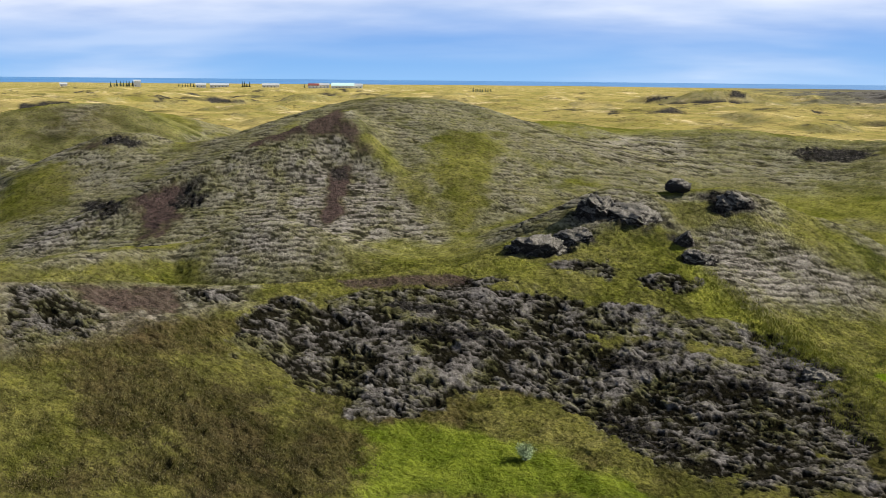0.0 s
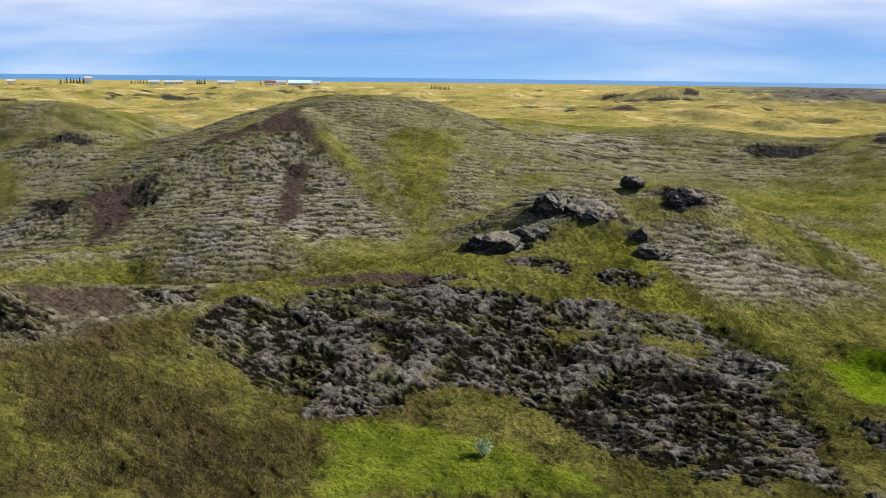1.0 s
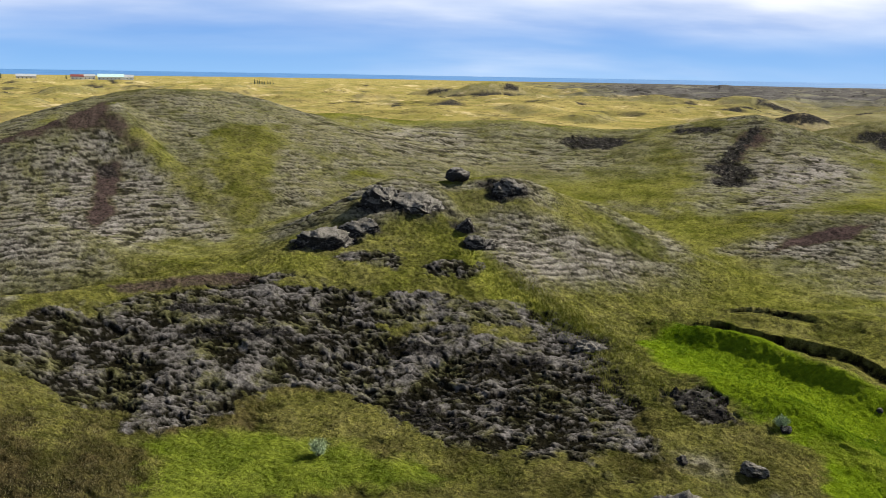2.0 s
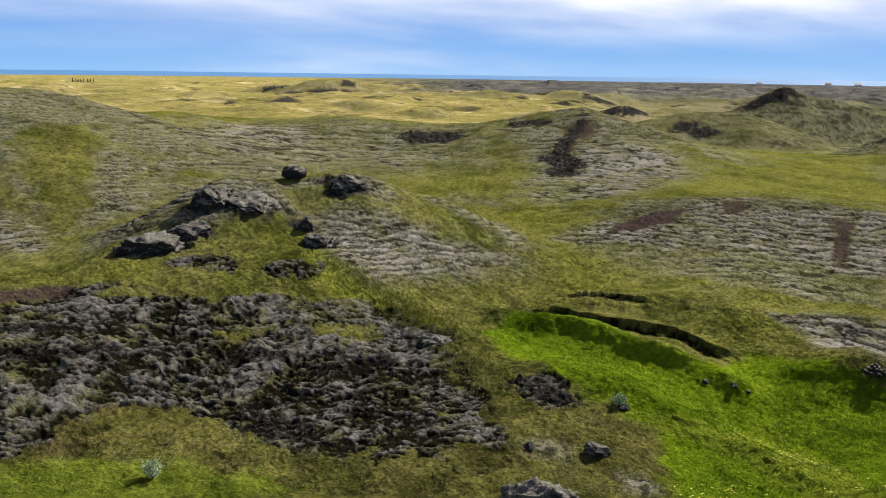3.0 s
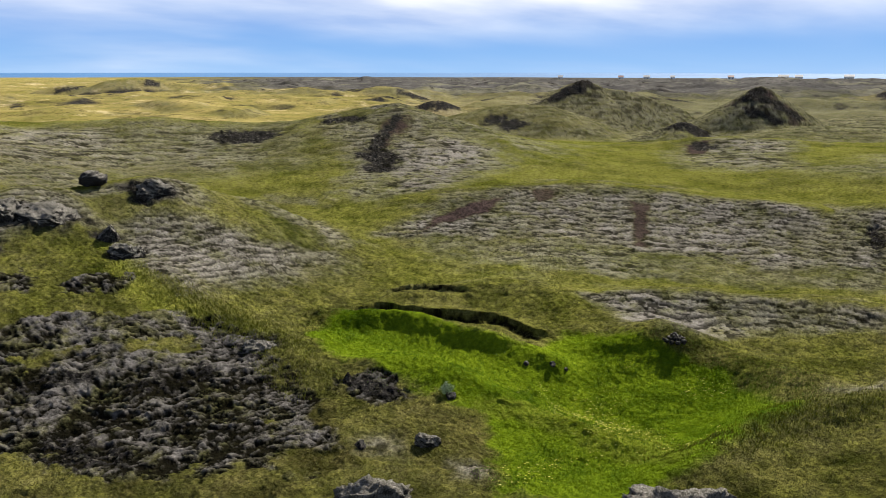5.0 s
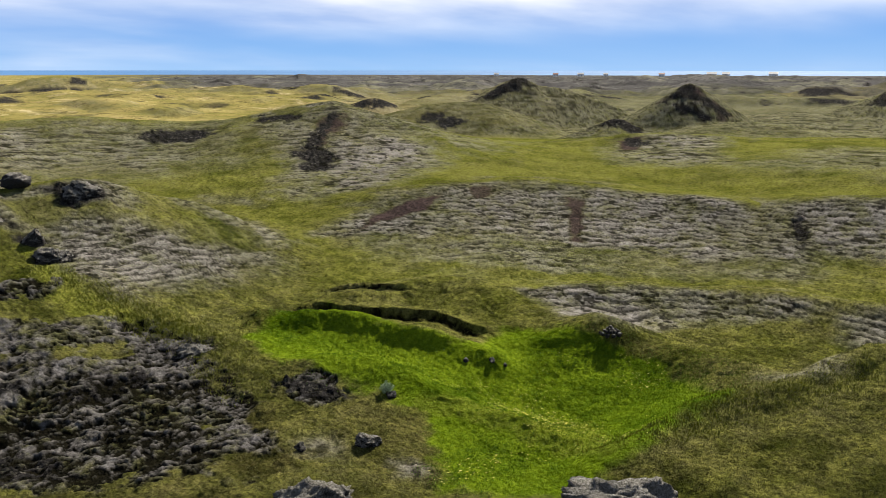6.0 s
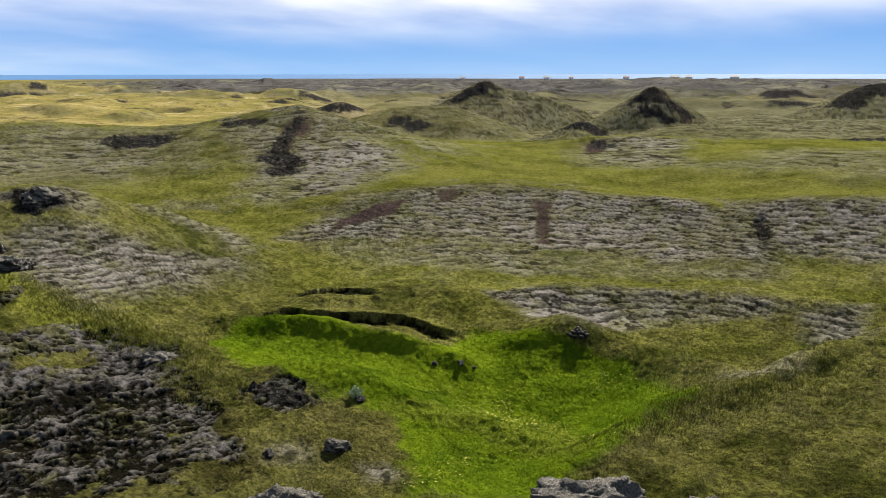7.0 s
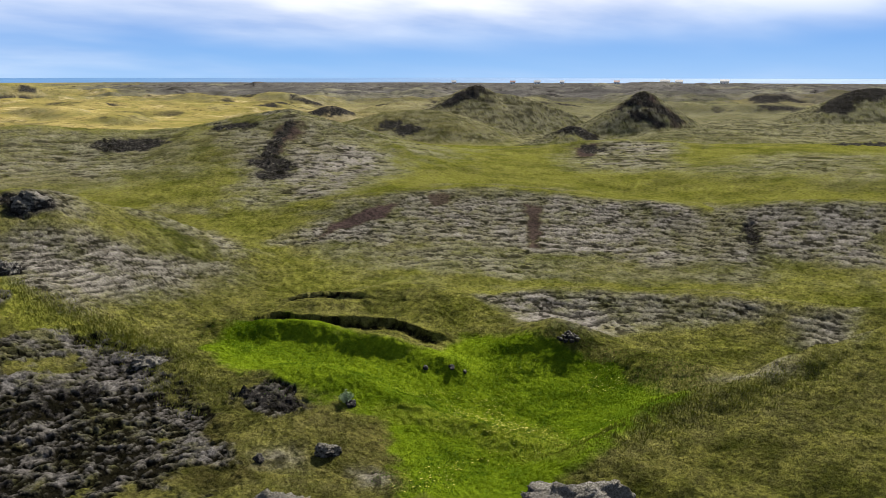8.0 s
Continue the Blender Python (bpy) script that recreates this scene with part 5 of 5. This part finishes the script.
# ---- grass and flowers ----
def scatter(lines, count, mask, rng):
    """Places within strips, the more the wider the strip."""
    area = np.array([w * (2 * w + math.hypot(x1 - x0, y1 - y0)) for x0, y0, x1, y1, w in lines])
    pick = rng.choice(len(lines), count, p=area / area.sum())
    L = np.array(lines)[pick]
    s = rng.uniform(-0.15, 1.15, count)
    x = L[:, 0] + s * (L[:, 2] - L[:, 0]) + L[:, 4] * rng.uniform(-1.1, 1.1, count)
    y = L[:, 1] + s * (L[:, 3] - L[:, 1]) + L[:, 4] * rng.uniform(-1.1, 1.1, count)
    keep = mask(x, y)
    return x[keep], y[keep]


def blades(name, x, y, per, height, spread, width, mat, rng, label, category):
    """Tufts of upright blades, three corners each."""
    x, y = np.repeat(x, per), np.repeat(y, per)
    n = len(x)
    x, y = x + rng.normal(0, spread, n), y + rng.normal(0, spread, n)
    z = ground_height(x, y) - 0.02
    a = rng.uniform(0, 2 * math.pi, n)
    hgt = height * rng.uniform(0.5, 1.2, n)
    lean = rng.normal(0, 0.35, (n, 2)) * hgt[:, None]
    base = np.stack([x, y, z], 1)
    side = np.stack([np.cos(a), np.sin(a), 0 * a], 1) * width * rng.uniform(0.6, 1.3, n)[:, None]
    tip = base + np.stack([lean[:, 0], lean[:, 1], hgt], 1)
    verts = np.stack([base - side, base + side, tip], 1).reshape(-1, 3)
    ob = mesh_object(name, verts, np.arange(n * 3).reshape(-1, 3), mat, None, False)
    return tagged(ob, label, category, kind="stuff")


def covered(x, y, kinds):
    """The largest share that any of these covers has at each place."""
    m = np.zeros(x.shape)
    for k, area in enumerate(AREAS):
        for j, (kind, part_of, fray, *corners) in enumerate(area):
            if kind in kinds:
                m = np.maximum(m, part_of * outline(x, y, corners, fray, 60 + (k * 7 + j) % 40))
    return m


def grass_and_flowers():
    rng = np.random.default_rng(21)
    far = lambda x, y: np.hypot(x, y) < 56
    x, y = scatter(LUSH, 5500, lambda x, y: far(x, y) & (strips(x, y, LUSH, 0.5, 0.6, 79) > rng.uniform(0.1, 1.0, x.shape)), rng)
    blades("lush_grass", x, y, 6, 0.09, 0.14, 0.02, leaf_material("lush_blade", (0.042, 0.105, 0.003), (0.115, 0.205, 0.009)), rng, "bright green meadow grass in the hollow", "grass")
    x, y = scatter(BROWN, 6500, lambda x, y: far(x, y) & (fbm(x, y, 3.5, 4, 97, 0.6) > 0.42) , rng)
    blades("dry_grass", x, y, 6, 0.10, 0.12, 0.022, leaf_material("dry_blade", (0.045, 0.038, 0.016), (0.110, 0.094, 0.040)), rng, "brownish heath grass on the near slope", "grass")
    x, y = scatter(BRIGHT, 2200, lambda x, y: far(x, y), rng)
    blades("pale_grass", x, y, 6, 0.18, 0.10, 0.02, leaf_material("pale_blade", (0.10, 0.12, 0.012), (0.24, 0.23, 0.03)), rng, "yellow-green grass along the spur", "grass")
    # open ground between
    r, a = rng.uniform(26, 58, 16000), np.radians(rng.uniform(-30, 77, 16000))
    x, y = r * np.sin(a), r * np.cos(a)
    keep = covered(x, y, ("tuft", "moss", "lush", "rock")) < 0.4
    blades("heath_grass", x[keep], y[keep], 5, 0.10, 0.12, 0.022, leaf_material("heath_blade", (0.040, 0.047, 0.010), (0.125, 0.118, 0.036)), rng, "olive heath grass between the hills", "grass")
    # buttercups: small flat heads above the grass
    x, y = scatter(LUSH, 2600, lambda x, y: fbm(x, y, 3.0, 3, 201) > 0.53, rng)
    n = len(x)
    z = ground_height(x, y) + rng.uniform(0.16, 0.3, n)
    s = rng.uniform(0.025, 0.055, n)
    a = np.arange(5) * 2 * math.pi / 5
    verts = np.stack([x[:, None] + s[:, None] * np.cos(a), y[:, None] + s[:, None] * np.sin(a), z[:, None] + s[:, None] * 0.4 * np.cos(a + 2)], -1).reshape(-1, 3)
    ob = mesh_object("buttercups", verts, np.arange(n * 5).reshape(-1, 5), leaf_material("buttercup", (0.55, 0.50, 0.03), (0.75, 0.72, 0.25)), None, False)
    tagged(ob, "small yellow buttercups scattered over the green hollow", "flowers", kind="stuff")


grass_and_flowers()


# ---- farms and trees far off ----
def paint_material(name, colour, rough=0.6):
    m, nt, bsdf = material(name)
    where = node(nt, "NewGeometry").outputs["Position"]
    link(nt, blend(nt, noise_fac(nt, where, 0.5, 4), tuple(v * 0.8 for v in colour), colour), bsdf.inputs["Base Color"])
    bsdf.inputs["Roughness"].default_value = rough
    return m


WHITE, TEAL, RED_ROOF, GREY_ROOF, GLASS = (paint_material("white_wall", (0.78, 0.78, 0.76)), paint_material("teal_roof", (0.42, 0.60, 0.60)),
                                           paint_material("red_roof", (0.17, 0.05, 0.04)), paint_material("grey_roof", (0.34, 0.36, 0.38)), paint_material("dark_pane", (0.03, 0.04, 0.05), 0.2))


def box(bm, x0, x1, y0, y1, z0, z1):
    v = [bm.verts.new((x, y, z)) for z in (z0, z1) for x, y in ((x0, y0), (x1, y0), (x1, y1), (x0, y1))]
    for f in ((3, 2, 1, 0), (4, 5, 6, 7), (0, 1, 5, 4), (1, 2, 6, 5), (2, 3, 7, 6), (3, 0, 4, 7)):
        bm.faces.new([v[i] for i in f])


def farm_house(bearing, far, length, deep, wall, roof_mat, label, turn=0.0):
    a = radians(bearing)
    x, y = far * math.sin(a), far * math.cos(a)
    base = new("farm_building")
    tagged(base, label, "farm building", "distant farm buildings")
    z = min(float(ground_height(x + dx, y)) for dx in (-length / 2, 0, length / 2))
    base.matrix_world = pose(x, y, z, 0, 0, -bearing + turn)
    bm = bmesh.new()
    box(bm, -length / 2, length / 2, -deep / 2, deep / 2, -1.5, wall)
    part("wall", bm, WHITE, base)
    bm = bmesh.new()
    ridge, e = wall + deep * 0.32, 0.4
    lo = [bm.verts.new((sx * (length / 2 + e), sy * (deep / 2 + e), wall + dz)) for dz in (0.02, 0.3) for sx, sy in ((-1, -1), (1, -1), (1, 1), (-1, 1))]
    hi = [bm.verts.new((sx * (length / 2 + e), 0, ridge)) for sx in (-1, 1)]
    for f in ((3, 2, 1, 0), (0, 1, 5, 4), (1, 2, 6, 5), (2, 3, 7, 6), (3, 0, 4, 7)):
        bm.faces.new([lo[i] for i in f])
    bm.faces.new((lo[4], lo[5], hi[1], hi[0])); bm.faces.new((lo[6], lo[7], hi[0], hi[1]))
    bm.faces.new((lo[5], lo[6], hi[1])); bm.faces.new((lo[7], lo[4], hi[0]))
    part("roof", bm, roof_mat, base)
    for k in range(max(int(length // 5), 1)):
        wx = -length / 2 + 2.5 + k * 5
        bm = bmesh.new()
        box(bm, wx - 0.7, wx + 0.7, -deep / 2 - 0.06, -deep / 2 + 0.1, 0.9, min(2.2, wall - 0.3))
        part("window", bm, GLASS, base)


for bearing, far, length, deep, wall, mat, label in (
        (-7.1, 1240, 34, 14, 3.6, TEAL, "long white farm building with a pale teal roof"),
        (-6.1, 1250, 16, 10, 4.0, GREY_ROOF, "small white farm building with a grey roof"),
        (-8.5, 1240, 20, 10, 4.0, GREY_ROOF, "white farm building with a grey roof"),
        (-9.1, 1235, 16, 10, 3.6, RED_ROOF, "white farm building with a dark red roof"),
        (-12.0, 1230, 24, 10, 3.6, GREY_ROOF, "white farm building with a grey roof"),
        (-16.6, 1225, 14, 9, 3.6, GREY_ROOF, "small white farm building beside dark trees"),
        (-15.4, 1225, 26, 9, 3.4, GREY_ROOF, "low white farm building with a grey roof"),
        (-20.6, 1220, 9, 8, 7.0, GREY_ROOF, "tall white farm house beside conifers"),
        (-25.0, 1210, 9, 8, 3.4, GREY_ROOF, "small white farm building alone in grassland"),
        (51.5, 1500, 9, 9, 4.0, RED_ROOF, "white house with a dark red roof on the heath"),
        (53.2, 1520, 11, 9, 4.0, GREY_ROOF, "white house with a grey roof on the heath"),
        (54.9, 1560, 8, 9, 4.0, GREY_ROOF, "white house with a grey roof on the heath"),
        (47.4, 1440, 8, 9, 4.0, GREY_ROOF, "white house with a grey roof on the heath"),
        (61.8, 1640, 18, 12, 4.6, GREY_ROOF, "long white farm building on the heath"),
        (62.7, 1600, 13, 12, 4.6, GREY_ROOF, "long white farm building on the heath"),
        (65.6, 1620, 16, 12, 5.0, GREY_ROOF, "white farm building on the heath"),
        (58.6, 1500, 10, 9, 4.0, RED_ROOF, "white house with a dark red roof on the heath")):
    farm_house(bearing, far, length, deep, wall, mat, label)

NEEDLES = leaf_material("conifer_needles", (0.010, 0.022, 0.010), (0.030, 0.055, 0.022))
BARK = paint_material("bark", (0.07, 0.05, 0.035), 0.9)


def conifer(seed):
    rng = np.random.default_rng(seed)
    tree = new("conifer")
    bm = bmesh.new()
    bmesh.ops.create_cone(bm, cap_ends=True, segments=7, radius1=0.22, radius2=0.04, depth=8.0, matrix=Matrix.Translation((0, 0, 3.6)))
    part("trunk", bm, BARK, tree)
    v, f = [], []
    for k in range(170):
        z = rng.uniform(0.6, 8.0)
        rad = (8.2 - z) * 0.30 * rng.uniform(0.6, 1.15)
        a = rng.uniform(0, 2 * math.pi)
        out, tang = np.array([math.cos(a), math.sin(a), 0]), np.array([-math.sin(a), math.cos(a), 0])
        root, tip = np.array([0, 0, z + 0.35]), np.array([0, 0, z - rad * 0.25]) + out * rad
        i = len(v)
        v += [root, (root + tip) / 2 + tang * rad * 0.35, tip, (root + tip) / 2 - tang * rad * 0.35]
        f.append((i, i + 1, i + 2, i + 3))
    mesh_object("crown", v, f, NEEDLES, tree, False)
    return tagged(tree, "dark green conifer standing by a far farm", "tree", "far shelter trees")


def plant_trees():
    rng = random.Random(3)
    first = None
    for start, end, far, count, scale in ((-22.2, -20.9, 1215, 8, 1.0), (-18.0, -16.9, 1230, 7, 0.75), (-13.9, -13.4, 1235, 4, 1.0), (2.0, 3.2, 1000, 8, 0.75), (-9.7, -9.4, 1240, 2, 0.7)):
        for k in range(count):
            a = radians(start + (end - start) * (k + rng.uniform(-0.2, 0.2)) / max(count - 1, 1))
            d = far + rng.uniform(-8, 8)
            x, y = d * math.sin(a), d * math.cos(a)
            s = scale * rng.uniform(0.75, 1.2)
            m = pose(x, y, float(ground_height(x, y)) - 0.3, 0, 0, rng.uniform(0, 360))
            if first is None:
                first = conifer(4)
                first.matrix_world = m
            else:
                copy_thing(first, m @ Matrix.Diagonal((s, s, s, 1)))


plant_trees()
